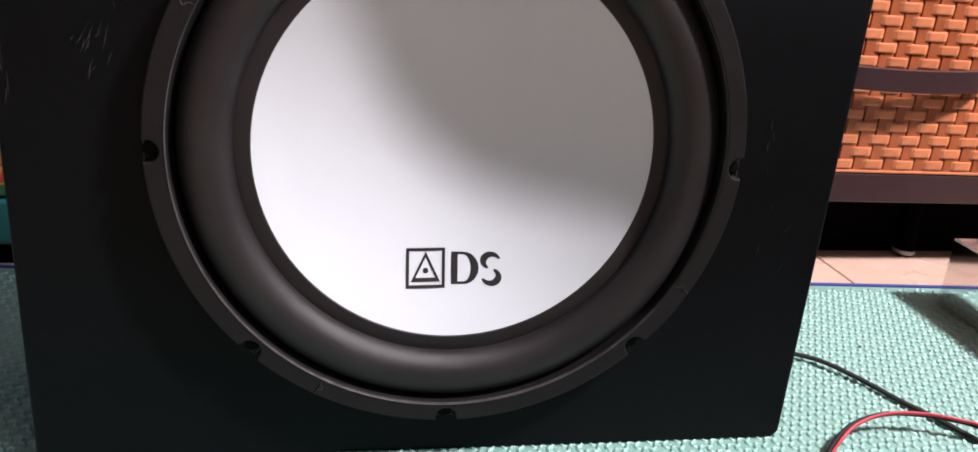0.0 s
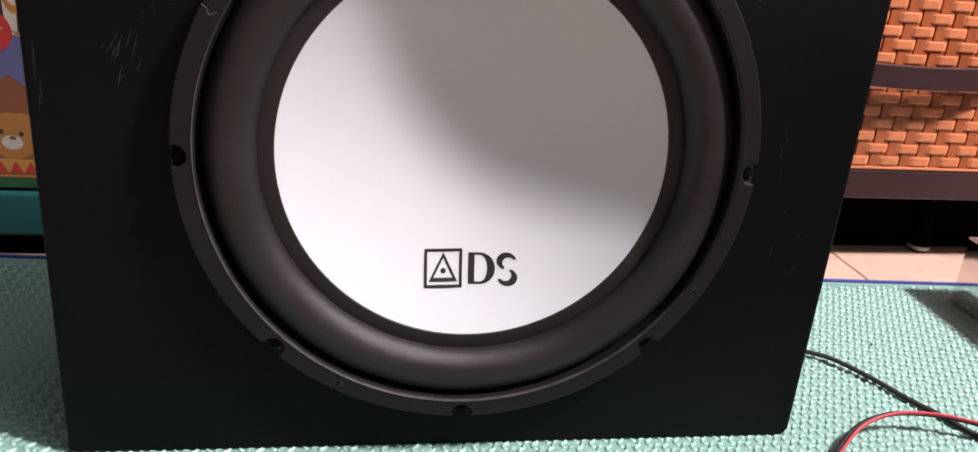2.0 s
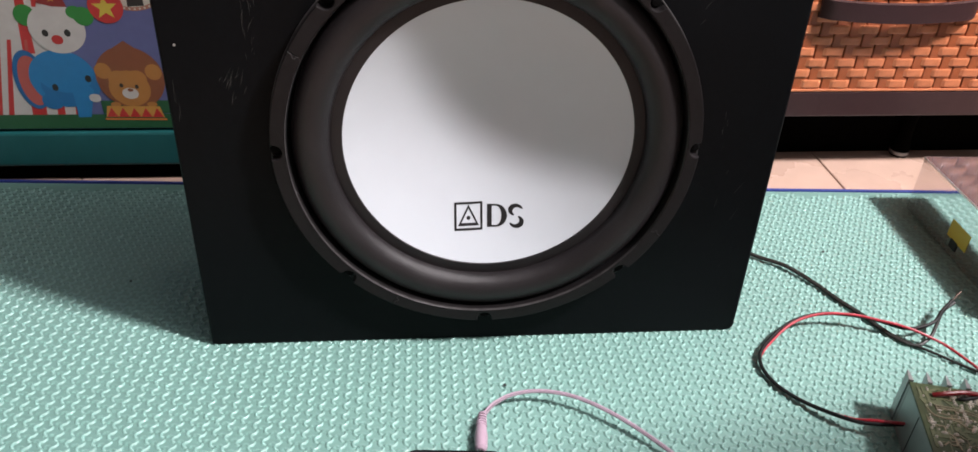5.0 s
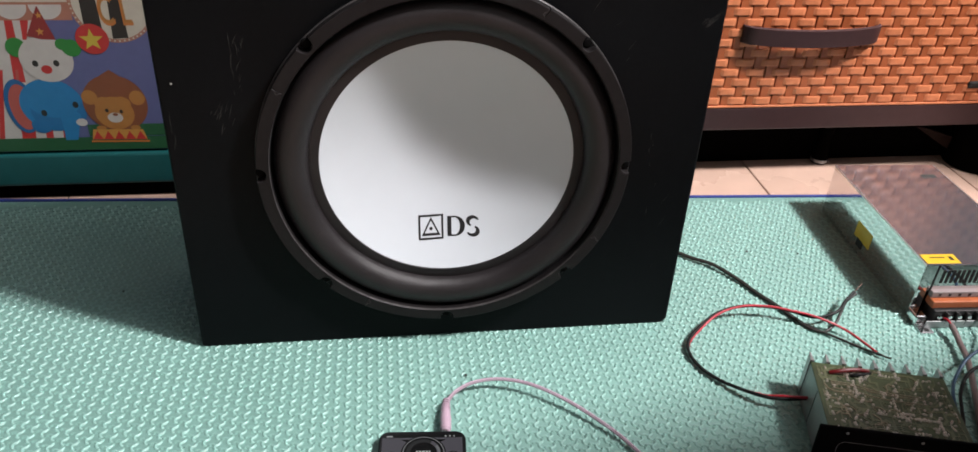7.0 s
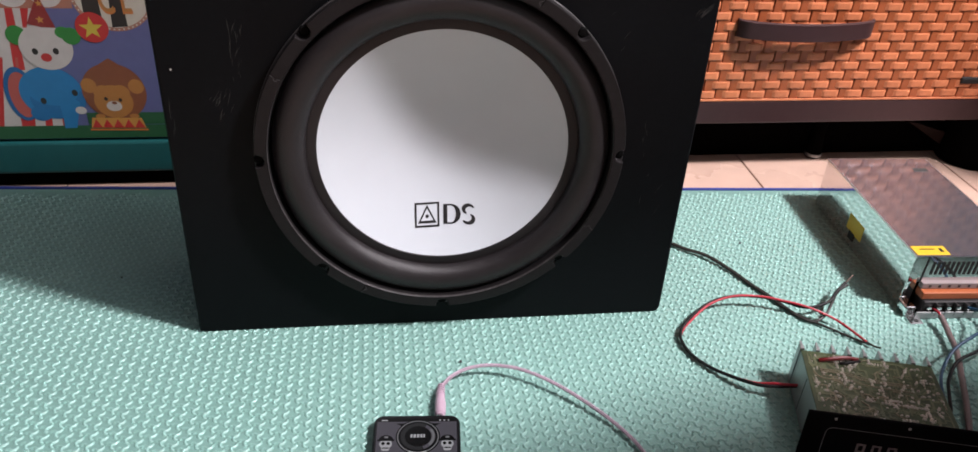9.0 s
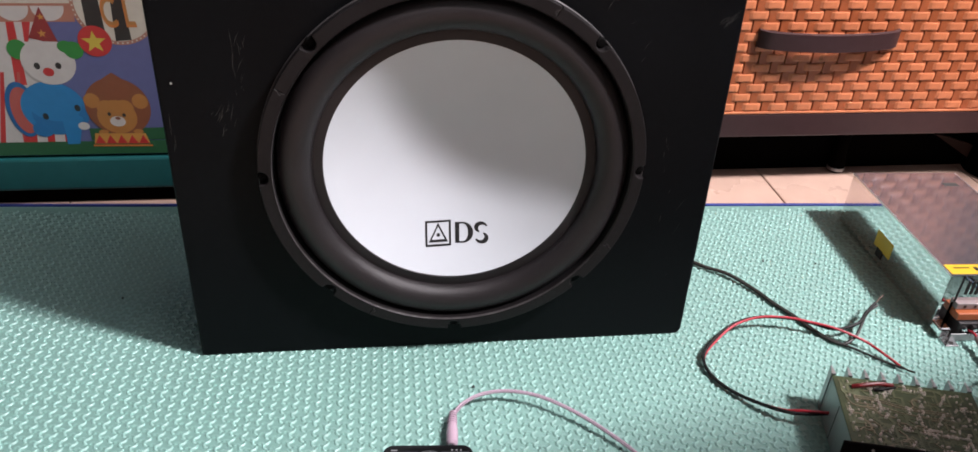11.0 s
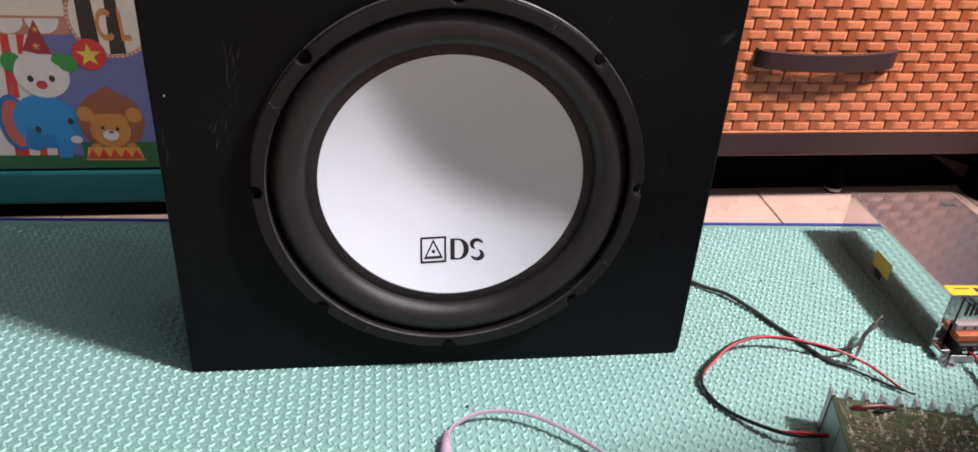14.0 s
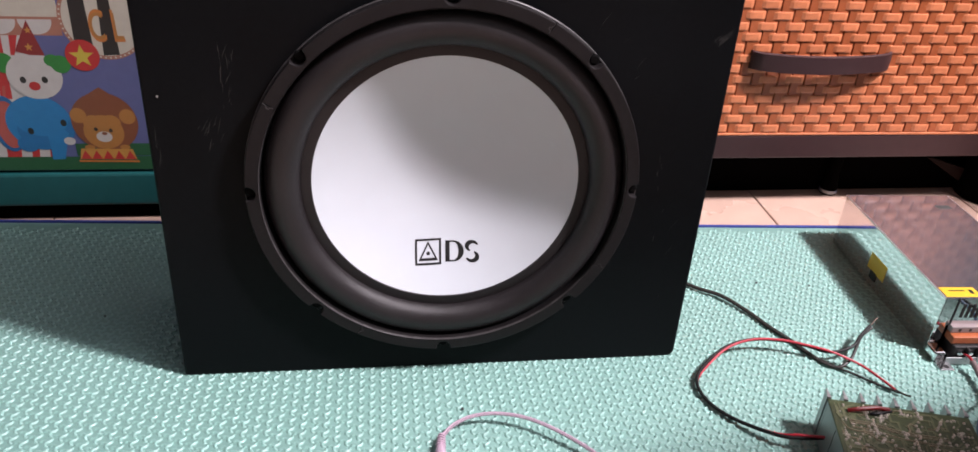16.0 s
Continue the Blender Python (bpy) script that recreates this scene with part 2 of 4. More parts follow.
def lathe(profile, place, seg=128):
    """A profile of (radius, height) turned round; place(u, v, n) lays it out. A radius of 0 closes it."""
    bm = bmesh.new()
    rings = []
    for r, hgt in profile:
        if r <= 0:
            rings.append([bm.verts.new(place(0, 0, hgt))])
        else:
            rings.append([bm.verts.new(place(r * math.cos(2 * math.pi * i / seg), r * math.sin(2 * math.pi * i / seg), hgt)) for i in range(seg)])
    for a, b in zip(rings, rings[1:]):
        for i in range(seg):
            j = (i + 1) % seg
            if len(b) == 1:
                bm.faces.new((a[i], a[j], b[0]))
            elif len(a) == 1:
                bm.faces.new((a[0], b[j], b[i]))
            else:
                bm.faces.new((a[i], a[j], b[j], b[i]))
    bmesh.ops.recalc_face_normals(bm, faces=bm.faces[:])
    return bm


def spline(points, steps=10):
    """A smooth line through the points."""
    p = [Vector(q) for q in points]
    p = [p[0] * 2 - p[1], *p, p[-1] * 2 - p[-2]]
    out = []
    for i in range(1, len(p) - 2):
        for k in range(steps):
            t = k / steps
            out.append(0.5 * (2 * p[i] + (p[i + 1] - p[i - 1]) * t + (2 * p[i - 1] - 5 * p[i] + 4 * p[i + 1] - p[i + 2]) * t * t + (3 * p[i] - p[i - 1] - 3 * p[i + 1] + p[i + 2]) * t ** 3))
    return out + [p[-2]]


def tube(points, radius, seg=8, bm=None, steps=10, radii=None):
    bm = bm or bmesh.new()
    line = spline(points, steps) if steps else [Vector(q) for q in points]
    rings = []
    for i, c in enumerate(line):
        d = (line[min(i + 1, len(line) - 1)] - line[max(i - 1, 0)]).normalized()
        side = d.cross(Vector((0, 0, 1)))
        side = side.normalized() if side.length > 1e-4 else Vector((1, 0, 0))
        up = side.cross(d)
        r = radii[i] if radii else radius
        rings.append([bm.verts.new(c + r * (math.cos(2 * math.pi * k / seg) * side + math.sin(2 * math.pi * k / seg) * up)) for k in range(seg)])
    for a, b in zip(rings, rings[1:]):
        for k in range(seg):
            bm.faces.new((a[k], a[(k + 1) % seg], b[(k + 1) % seg], b[k]))
    bm.faces.new(rings[0][::-1])
    bm.faces.new(rings[-1])
    bmesh.ops.recalc_face_normals(bm, faces=bm.faces[:])
    return bm


def shifted(points, off):
    """The line beside a line, off metres to its side on the plan."""
    p = [Vector(q) for q in points]
    out = []
    for i, c in enumerate(p):
        d = p[min(i + 1, len(p) - 1)] - p[max(i - 1, 0)]
        n = Vector((-d.y, d.x, 0))
        out.append(c + (n.normalized() * off if n.length > 0 else Vector()))
    return out


# ---- the room: floor, walls, ceiling ----
FLOOR = -0.012
WX0, WX1, WY0, WY1, TOP = -2.2, 3.0, -1.9, 0.85, 2.8
floor = tagged(mesh_object("floor", box(WX0, WX1, WY0, WY1, FLOOR - 0.1, FLOOR - 0.0025), M_GROUT), "beige tiled floor with dark joints", "floor", kind="structure")
# walls and ceiling stay out of view: added to close the room and bounce light
for nm, b in (("wall_north", (WX0 - 0.1, WX1 + 0.1, WY1, WY1 + 0.1)), ("wall_south", (WX0 - 0.1, WX1 + 0.1, WY0 - 0.1, WY0)), ("wall_west", (WX0 - 0.1, WX0, WY0, WY1)), ("wall_east", (WX1, WX1 + 0.1, WY0, WY1))):
    tagged(mesh_object(nm, box(*b, FLOOR - 0.1, TOP), M_WALL_BOUNCE if nm == "wall_west" else M_WALL), "plain painted plaster wall", "wall", kind="structure")
tagged(mesh_object("ceiling", box(WX0 - 0.1, WX1 + 0.1, WY0 - 0.1, WY1 + 0.1, TOP, TOP + 0.1), M_CEILING), "unseen plain ceiling toned for bounce light", "ceiling", kind="structure")

# Added out of view only to cast soft shade on the mat and amplifier.
low_blocker = mesh_object("shade_blocker_low", box(-0.45, 0.62, -0.1, 0, FLOOR, 0.65), M_WALL)
low_blocker.matrix_basis = pose(0.82, -0.252, 0, 0, 0, 11)
tagged(low_blocker, "unseen low wall added to shade the mat", "wall", kind="structure")

# Unseen upright slab, added to block the lamp from the drawers' right end.
pier = mesh_object("shade_blocker_side", box(0, 0.9, 0, 0.1, FLOOR, 1.2), M_WALL)
pier.matrix_basis = pose(0.985, 0.03, 0, 0, 0, 0)
tagged(pier, "unseen slab added to shade the cabinet's right end", "wall", kind="structure")

# ---- the foam mat ----
MAT_YAW = -2.92
mat_m = pose(0, 0.2566, 0, 0, 0, MAT_YAW)
foam_mat = thing("foam_mat", "green embossed foam play mat with a blue edge", "mat")
sheet = box(-1.05, 0.64, -0.50, -0.0025, FLOOR, 0, 0.002, m=mat_m)
part("sheet", sheet, M_MAT, foam_mat)
part("rim", box(-1.05, 0.64, -0.0022, 0.0018, FLOOR, 0.0012, 0.001, m=mat_m), M_BLUE, foam_mat, "blue foam rim strip")


def pinwheels(x0, x1, y0, y1, pitch, turn):
    """Low three-armed hooked bumps on a triangular lattice."""
    half = []
    for k in range(3):
        a = radians(120 * k + turn)
        d, s = np.array([math.cos(a), math.sin(a)]), np.array([math.sin(a), -math.cos(a)])
        half.append((d, s))
    verts, faces = [], []
    tmpl, tf = [], []
    for d, s in half:
        o = len(tmpl)
        w = 0.00140
        pts = [(-0.0004 * d, 1.0, 1.0), (0.0026 * d + 0.0004 * s, 1.0, 1.0), (0.0043 * d - 0.0005 * s, 0.95, 1.0), (0.0049 * d - 0.0026 * s, 0.75, 0.6)]
        for n, (p, wide, tall) in enumerate(pts):
            run = pts[min(n + 1, 3)][0] - pts[max(n - 1, 0)][0]
            q = np.array([-run[1], run[0]]) / np.hypot(*run)
            for a, hgt in ((1, 0.0), (0.66, 0.55), (0.2, 1.0), (-0.2, 1.0), (-0.66, 0.55), (-1, 0.0)):
                tmpl.append((*(p + a * w * wide * q), 0.0013 * hgt * tall))
        for n in range(3):
            for k in range(5):
                tf.append((o + 6 * n + k, o + 6 * n + k + 1, o + 6 * n + k + 7, o + 6 * n + k + 6))
        tf.append((o + 18, o + 19, o + 22, o + 23))
        tf.append((o + 19, o + 20, o + 21, o + 22))
    tmpl = np.array(tmpl)
    tf = np.array(tf)
    a1 = pitch * np.array([math.cos(radians(turn)), math.sin(radians(turn))])
    a2 = pitch * np.array([math.cos(radians(turn + 60)), math.sin(radians(turn + 60))])
    n = int(3.2 / pitch)
    i, j = np.meshgrid(np.arange(-n, n), np.arange(-n, n))
    c = i.reshape(-1, 1) * a1 + j.reshape(-1, 1) * a2
    c = c[(c[:, 0] > x0) & (c[:, 0] < x1) & (c[:, 1] > y0) & (c[:, 1] < y1)]
    allv = tmpl[None] + np.concatenate([c, np.zeros((len(c), 1))], 1)[:, None]
    allf = tf[None] + (len(tmpl) * np.arange(len(c)))[:, None, None]
    me = bpy.data.meshes.new("bump_relief")
    me.from_pydata(allv.reshape(-1, 3).tolist(), [], allf.reshape(-1, 4).tolist())
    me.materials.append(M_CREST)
    me.polygons.foreach_set("use_smooth", [True] * len(me.polygons))
    ob = new("bump_relief", me)
    return ob


PATTERN_YAW = -2.6
# bumps wear the lightened green, so their crests look lit
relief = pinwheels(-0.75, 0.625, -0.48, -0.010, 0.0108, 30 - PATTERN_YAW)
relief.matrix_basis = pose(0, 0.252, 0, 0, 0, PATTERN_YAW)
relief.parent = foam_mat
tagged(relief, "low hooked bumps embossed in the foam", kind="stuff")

# ---- the subwoofer ----
LEAN_BACK = radians(0.93)
UP, OUT = Vector((0, math.sin(LEAN_BACK), math.cos(LEAN_BACK))), Vector((0, -math.cos(LEAN_BACK), math.sin(LEAN_BACK)))
CX, CZ = 0.0, 0.1844
X0, X1, HIGH, DEEP = -0.2280, 0.2200, 0.400, 0.13


def front(u, v, n):
    """Across, up and out from the driver's centre on the slanted front."""
    return Vector((CX + u, 0, 0)) + UP * (CZ + v) + OUT * n


sub = thing("subwoofer", "black subwoofer box with a white cone on the mat", "subwoofer")
bm = bmesh.new()
HOLE = 0.146
ring = [bm.verts.new(front(HOLE * math.cos(2 * math.pi * i / 96), HOLE * math.sin(2 * math.pi * i / 96), 0)) for i in range(96)]
inner = [bm.verts.new(front(HOLE * math.cos(2 * math.pi * i / 96), HOLE * math.sin(2 * math.pi * i / 96), -0.018)) for i in range(96)]
edge = []
for i in range(96):
    c, s = math.cos(2 * math.pi * i / 96), math.sin(2 * math.pi * i / 96)
    reach = min(((X1 if c > 0 else -X0) / abs(c)) if abs(c) > 1e-6 else 9, ((HIGH - CZ if s > 0 else CZ) / abs(s)) if abs(s) > 1e-6 else 9)
    edge.append([c * reach, s * reach])
for cx in (X0, X1):
    for cz in (-CZ, HIGH - CZ):
        near = min(edge, key=lambda e: (e[0] - cx) ** 2 + (e[1] - cz) ** 2)
        near[0], near[1] = cx, cz
for e in edge:
    if e[0] < X0 + 1e-6:
        e[0] = X0 + 0.0005 + 0.0225 * (CZ + e[1])
outer = [bm.verts.new(front(u, v, 0)) for u, v in edge]
back = [bm.verts.new((CX + u, DEEP, (CZ + v))) for u, v in edge]
for i in range(96):
    j = (i + 1) % 96
    bm.faces.new((ring[i], outer[i], outer[j], ring[j]))
    bm.faces.new((inner[i], ring[i], ring[j], inner[j]))
    bm.faces.new((outer[i], back[i], back[j], outer[j]))
bm.faces.new(back)
bmesh.ops.recalc_face_normals(bm, faces=bm.faces[:])
corner_edge = [e for e in bm.edges if all(v.co.x > X1 - 1e-4 and v.co.z < 0.003 for v in e.verts)]
bmesh.ops.bevel(bm, geom=corner_edge, offset=0.007, segments=5, affect="EDGES", profile=0.5)
sharp = [e for e in bm.edges if len(e.link_faces) == 2 and e.calc_face_angle(0) > 1.2 and all((v.co - front(0, 0, 0)).length > 0.16 for v in e.verts)]
bmesh.ops.bevel(bm, geom=sharp, offset=0.0025, segments=3, affect="EDGES", profile=0.5)
enclosure = part("enclosure", bm, M_BOX, sub, "black vinyl-covered wooden box")

basket = part("basket", lathe([(0.1555, 0.0005), (0.156, 0.003), (0.155, 0.0045), (0.1448, 0.0045), (0.1444, 0.003), (0.143, -0.012), (0.05, -0.1), (0, -0.1)], front), M_FRAME, sub, "black stamped steel rim", smooth=True)
# rubber gasket in four lengths, scalloped at the screw holes
PHI = -0.25
for k in range(4):
    a0, a1 = 61.03 + 90 * k, 150.97 + 90 * k
    outl = []
    holes = [a for a in range(0, 720, 45) if a0 + 1 < a + PHI < a1 - 1]
    a = a0
    RO, RN = 0.1552, 0.0058
    steps = []
    while a <= a1 + 1e-6:
        near = [hh + PHI for hh in holes if abs(a - hh - PHI) < math.degrees(RN / RO) * 0.96]
        if not near:
            steps.append((RO * math.cos(radians(a)), RO * math.sin(radians(a))))
        a += 0.7
    pts = []
    for p, q in zip(steps, steps[1:] + [None]):
        pts.append(p)
        if q and math.hypot(p[0] - q[0], p[1] - q[1]) > 0.008:
            mid = math.atan2(p[1] + q[1], p[0] + q[0])
            hx, hy = 0.1532 * math.cos(mid), 0.1532 * math.sin(mid)
            for n in range(0, 11):
                b = mid - math.pi / 2 - math.pi * n / 10
                pts.append((hx + RN * math.cos(b), hy + RN * math.sin(b)))
    inn = [(0.1446 * math.cos(radians(a1 - (a1 - a0) * n / 60)), 0.1446 * math.sin(radians(a1 - (a1 - a0) * n / 60))) for n in range(61)]
    g = prism(pts + inn, 0.0075, lambda u, v, n: front(u, v, 0.0046 + n))
    rim_edges = [e for e in g.edges if all(((v.co - front(0, 0, 0)).dot(OUT)) > 0.0115 for v in e.verts) and e.calc_face_angle(0) > 0.8 and (e.verts[0].co - e.verts[1].co).length < 0.004]
    bmesh.ops.bevel(g, geom=rim_edges, offset=0.0009, segments=2, affect="EDGES", profile=0.5)
    part("gasket", g, M_GASKET, sub, "black rubber gasket length with scalloped edge")
# thin pale rings added where the gasket and rim edges catch the lamp
part("gasket_lip", lathe([(0.14445, 0.0098), (0.14445, 0.0119), (0.1447, 0.0123)], front, 160), M_LIP, sub, "pale strip standing in for the gasket's lit inner edge", smooth=True)
part("rim_edge", lathe([(0.1556, 0.0052), (0.1561, 0.0048), (0.1562, 0.0022)], front, 160), M_LIP, sub, "pale strip standing in for the rim's lit edge", smooth=True)
for k in range(4):
    a = radians(61 + 90 * k)
    er, et = Vector((math.cos(a), math.sin(a))), Vector((-math.sin(a), math.cos(a)))
    hook = [er * r + et * t for r, t in ((0.1546, 0), (0.152, 0.0004), (0.1505, 0.0022), (0.149, 0.0024), (0.1482, 0.0006), (0.1465, 0.0))]
    part("gasket_joint", tube([front(h.x, h.y, 0.0121) for h in hook], 0.00022, 5, steps=4), M_LIP, sub, "pale hooked joint in the gasket")
for k in range(8):
    a = radians(45 * k + PHI)
    u0, v0 = 0.1522 * math.cos(a), 0.1522 * math.sin(a)
    part("screw", lathe([(0.0042, 0), (0.0042, 0.0012), (0.003, 0.0022), (0, 0.0024)], lambda u, v, n: front(u0 + u, v0 + v, 0.0046 + n), 16), M_SCREW, sub)
def cone_front(u, v, n):
    """The moving parts, shifted a millimetre off the rim's centre to fit the camera's view."""
    return front(u + 0.001, v - 0.001, n)


# half-roll surround
prof = [(0.1442, -0.005), (0.1432, -0.0045)]
R0, R1 = 0.1160, 0.1428
for n in range(0, 25):
    t = math.pi * n / 24
    prof.append(((R0 + R1) / 2 + (R1 - R0) / 2 * math.cos(t), -0.0010 - 0.0018 * n / 24 + 0.0115 * math.sin(t)))
prof += [(0.1145, -0.0026), (0.1078, -0.0026), (0.1068, -0.0048)]
part("surround", lathe(prof, cone_front, 160), M_ROLL, sub, "black foam half-roll surround", smooth=True)


# concave white cone
def dish(r):
    return -0.1134 + 0.681 * math.sqrt(r * r + 0.12 ** 2)


cone = part("cone", lathe([(0.1082 * (1 - n / 40), dish(0.1082 * (1 - n / 40)) + 0.0002) for n in range(40)] + [(0, dish(0))], cone_front, 160), M_CONE, sub, "matt white concave cone", smooth=True)


def on_dish(u, v, n):
    return front(u, v, dish(math.hypot(u - 0.001, v + 0.001)) + 0.0004 + n)


def stamp(name, bars, mat, label=""):
    """Flat printed strokes (outlines of quads) that follow the dish."""
    bm = bmesh.new()
    for quad in bars:
        vs = [bm.verts.new(on_dish(u, v, 0.0)) for u, v in quad]
        bm.faces.new(vs)
    bmesh.ops.recalc_face_normals(bm, faces=bm.faces[:])
    if sum(f.normal.y for f in bm.faces) > 0:
        bmesh.ops.reverse_faces(bm, faces=bm.faces[:])
    return part(name, bm, mat, cone, label)


def strokes(outer_loop, inner_loop):
    n = len(outer_loop)
    return [(outer_loop[i], outer_loop[(i + 1) % n], inner_loop[(i + 1) % n], inner_loop[i]) for i in range(n)]


LU, LV = -0.0245, 0.1235 - CZ
sq = lambda d: [(LU + d, LV - d), (LU + 0.0225 - d, LV - d), (LU + 0.0225 - d, LV - 0.0220 + d), (LU + d, LV - 0.0220 + d)]
stamp("square_mark", strokes(sq(0), sq(0.0017)), M_PRINT, "black printed square outline")
tri = lambda s: [(LU + 0.01125, LV - 0.0118 + 0.0096 * s), (LU + 0.01125 + 0.0085 * s, LV - 0.0118 - 0.0068 * s), (LU + 0.01125 - 0.0085 * s, LV - 0.0118 - 0.0068 * s)]
stamp("triangle_mark", strokes(tri(1), tri(0.68)), M_PRINT, "black printed triangle outline")
dot = disc(LU + 0.01125, LV - 0.0126, 0.0016, n=16)
stamp("dot_mark", [dot[i:i + 2] + [(LU + 0.01125, LV - 0.0126)] for i in range(15)] + [[dot[15], dot[0], (LU + 0.01125, LV - 0.0126)]], M_PRINT)
# plain half-round and two open bows beside the square
hr = lambda du, dl, dv: [(LU + 0.0262 + dl, LV - 0.0022 - dv), *[(LU + 0.0332 + (0.0090 - du) * math.cos(radians(a)), LV - 0.0111 + (0.0089 - dv) * math.sin(radians(a))) for a in range(90, -91, -15)], (LU + 0.0262 + dl, LV - 0.0200 + dv)]
stamp("half_round_mark", strokes(hr(0, 0, 0), hr(0.0046, 0.0037, 0.0014)), M_PRINT, "black printed half-round shape")
for cv, a0, a1 in ((-0.0068, 20, 250), (-0.0154, 70, -160)):
    bow = []
    for k in range(12):
        a, b = (radians(a0 + (a1 - a0) * n / 12) for n in (k, k + 1))
        ha, hb_ = (0.0015 + 0.0027 * math.sin(math.pi * n / 12) for n in (k, k + 1))
        at = lambda g, h: (LU + 0.0493 + (0.0054 + h * 0.25) * math.cos(g), LV + cv + (0.0043 + h * 0.25) * math.sin(g))
        inn = lambda g, h: (LU + 0.0493 + (0.0054 - h * 0.75) * math.cos(g), LV + cv + (0.0043 - h * 0.55) * math.sin(g))
        bow.append([at(a, ha), at(b, hb_), inn(b, hb_), inn(a, ha)])
    stamp("bow_mark", bow, M_PRINT, "black printed open bow shape")

# pale scuffs on the front
rng = random.Random(5)


def scuffs(cu, cv, wide, tall, count, lean, mat=M_SCRATCH, thick=0.00022):
    for _ in range(count):
        bm = bmesh.new()
        u, v = cu + rng.uniform(-wide, wide), cv + rng.uniform(-tall, tall)
        length, ang = rng.uniform(0.003, 0.016), radians(lean + rng.uniform(-18, 18))
        du, dv = length * math.cos(ang), length * math.sin(ang)
        w = thick * rng.uniform(0.4, 1.1)
        mid = (u + du * 0.5 + rng.uniform(-1, 1) * 0.0008, v + dv * 0.5)
        bm.faces.new([bm.verts.new(front(*p, 0.0003)) for p in ((u, v), (mid[0] + w, mid[1]), (u + du, v + dv), (mid[0] - w, mid[1]))])
        bm.normal_update()
        if sum(f.normal.y for f in bm.faces) > 0:
            bmesh.ops.reverse_faces(bm, faces=bm.faces[:])
        part("scuff", bm, mat, sub, "pale scuff mark on the black panel")


scuffs(-0.160, 0.085, 0.005, 0.022, 16, 78)
scuffs(-0.178, 0.040, 0.008, 0.012, 14, 58)
part("chip", prism(disc(-0.2104, 0.0755, 0.0008, 0.0010, 9), 0.0003, front), ART["white"], sub, "small bright chip in the black covering")
scuffs(-0.216, 0.03, 0.002, 0.012, 6, 85)
scuffs(0.205, 0.118, 0.004, 0.005, 14, 50)
scuffs(0.172, 0.01, 0.006, 0.03, 5, 80)
scuffs(0.13, 0.115, 0.02, 0.03, 4, 40)
scuffs(0.19, -0.07, 0.015, 0.05, 5, 70)

# ---- drawer cabinet with moulded rattan front ----
CF = 0.300
rc = thing("drawer_cabinet", "brown plastic drawer cabinet with orange woven-look front", "cabinet")
part("carcass", box(0.02, 1.0, CF + 0.012, CF + 0.42, 0.064, 0.9, 0.004), M_BROWN, rc)
part("bottom_rail", box(0.02, 1.0, CF - 0.004, CF + 0.03, 0.064, 0.0955, 0.002), M_BROWN, rc, "dark brown bottom rail")
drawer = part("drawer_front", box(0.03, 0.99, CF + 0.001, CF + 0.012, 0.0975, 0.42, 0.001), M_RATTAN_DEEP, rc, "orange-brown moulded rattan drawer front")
PX, PZ = 0.0337, 0.01275
for col in range(56):
    x = 0.036 + col * PX / 2
    if x + 0.011 < 0.985:
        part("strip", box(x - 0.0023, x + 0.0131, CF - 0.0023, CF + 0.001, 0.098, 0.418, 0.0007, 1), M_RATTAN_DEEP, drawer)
weave = bpy.data.meshes.new("strand")
bmw = bmesh.new()
NW = 6
lv = []
for n in range(NW + 1):
    t = n / NW
    x = (t - 0.5) * 0.0232
    y = -0.0031 * min(1, 1.35 * math.sin(math.pi * (0.13 + 0.74 * t))) + 0.0001
    lv.append([bmw.verts.new((x, yy, zz)) for zz, yy in ((-0.0051, 0.0012), (-0.0046, y * 0.82), (-0.0032, y), (0.0032, y), (0.0046, y * 0.82), (0.0051, 0.0012))])
for a, b in zip(lv, lv[1:]):
    for k in range(5):
        bmw.faces.new((a[k], b[k], b[k + 1], a[k + 1]))
bmw.faces.new(lv[0])
bmw.faces.new(lv[-1][::-1])
bmesh.ops.recalc_face_normals(bmw, faces=bmw.faces[:])
bmw.to_mesh(weave)
bmw.free()
weave.materials.append(M_RATTAN)
rest = bmesh.new()
for row in range(25):
    for col in range(29):
        x = 0.0545 + col * PX + (PX / 2 if row % 2 else 0)
        z = 0.1045 + row * PZ
        if x > 0.972:
            continue
        if 0.33 < x < 0.76 and z < 0.285:
            s = new("strand", weave)
            s.parent = drawer
            s.location = (x + rng.uniform(-0.0006, 0.0006), CF - 0.0008, z + rng.uniform(-0.0003, 0.0003))
        else:
            o = len(rest.verts)
            rest.from_mesh(weave)
            rest.verts.ensure_lookup_table()
            for v in rest.verts[o:]:
                v.co += Vector((x, CF - 0.0008, z))
tagged(part("strand_field", rest, M_RATTAN, drawer), kind="stuff")
part("bottom_lip", box(0.03, 0.99, CF - 0.0045, CF + 0.001, 0.0957, 0.0985, 0.0008), M_RATTAN, drawer, "moulded lip under the weave")
# added board that blackens the gap below the drawers
part("gap_shade_board", box(0.03, 0.99, CF + 0.052, CF + 0.07, FLOOR, 0.066), M_VOID, rc, "black board added for the shade under the cabinet")
# bowed handle
hb = bmesh.new()
secs = []
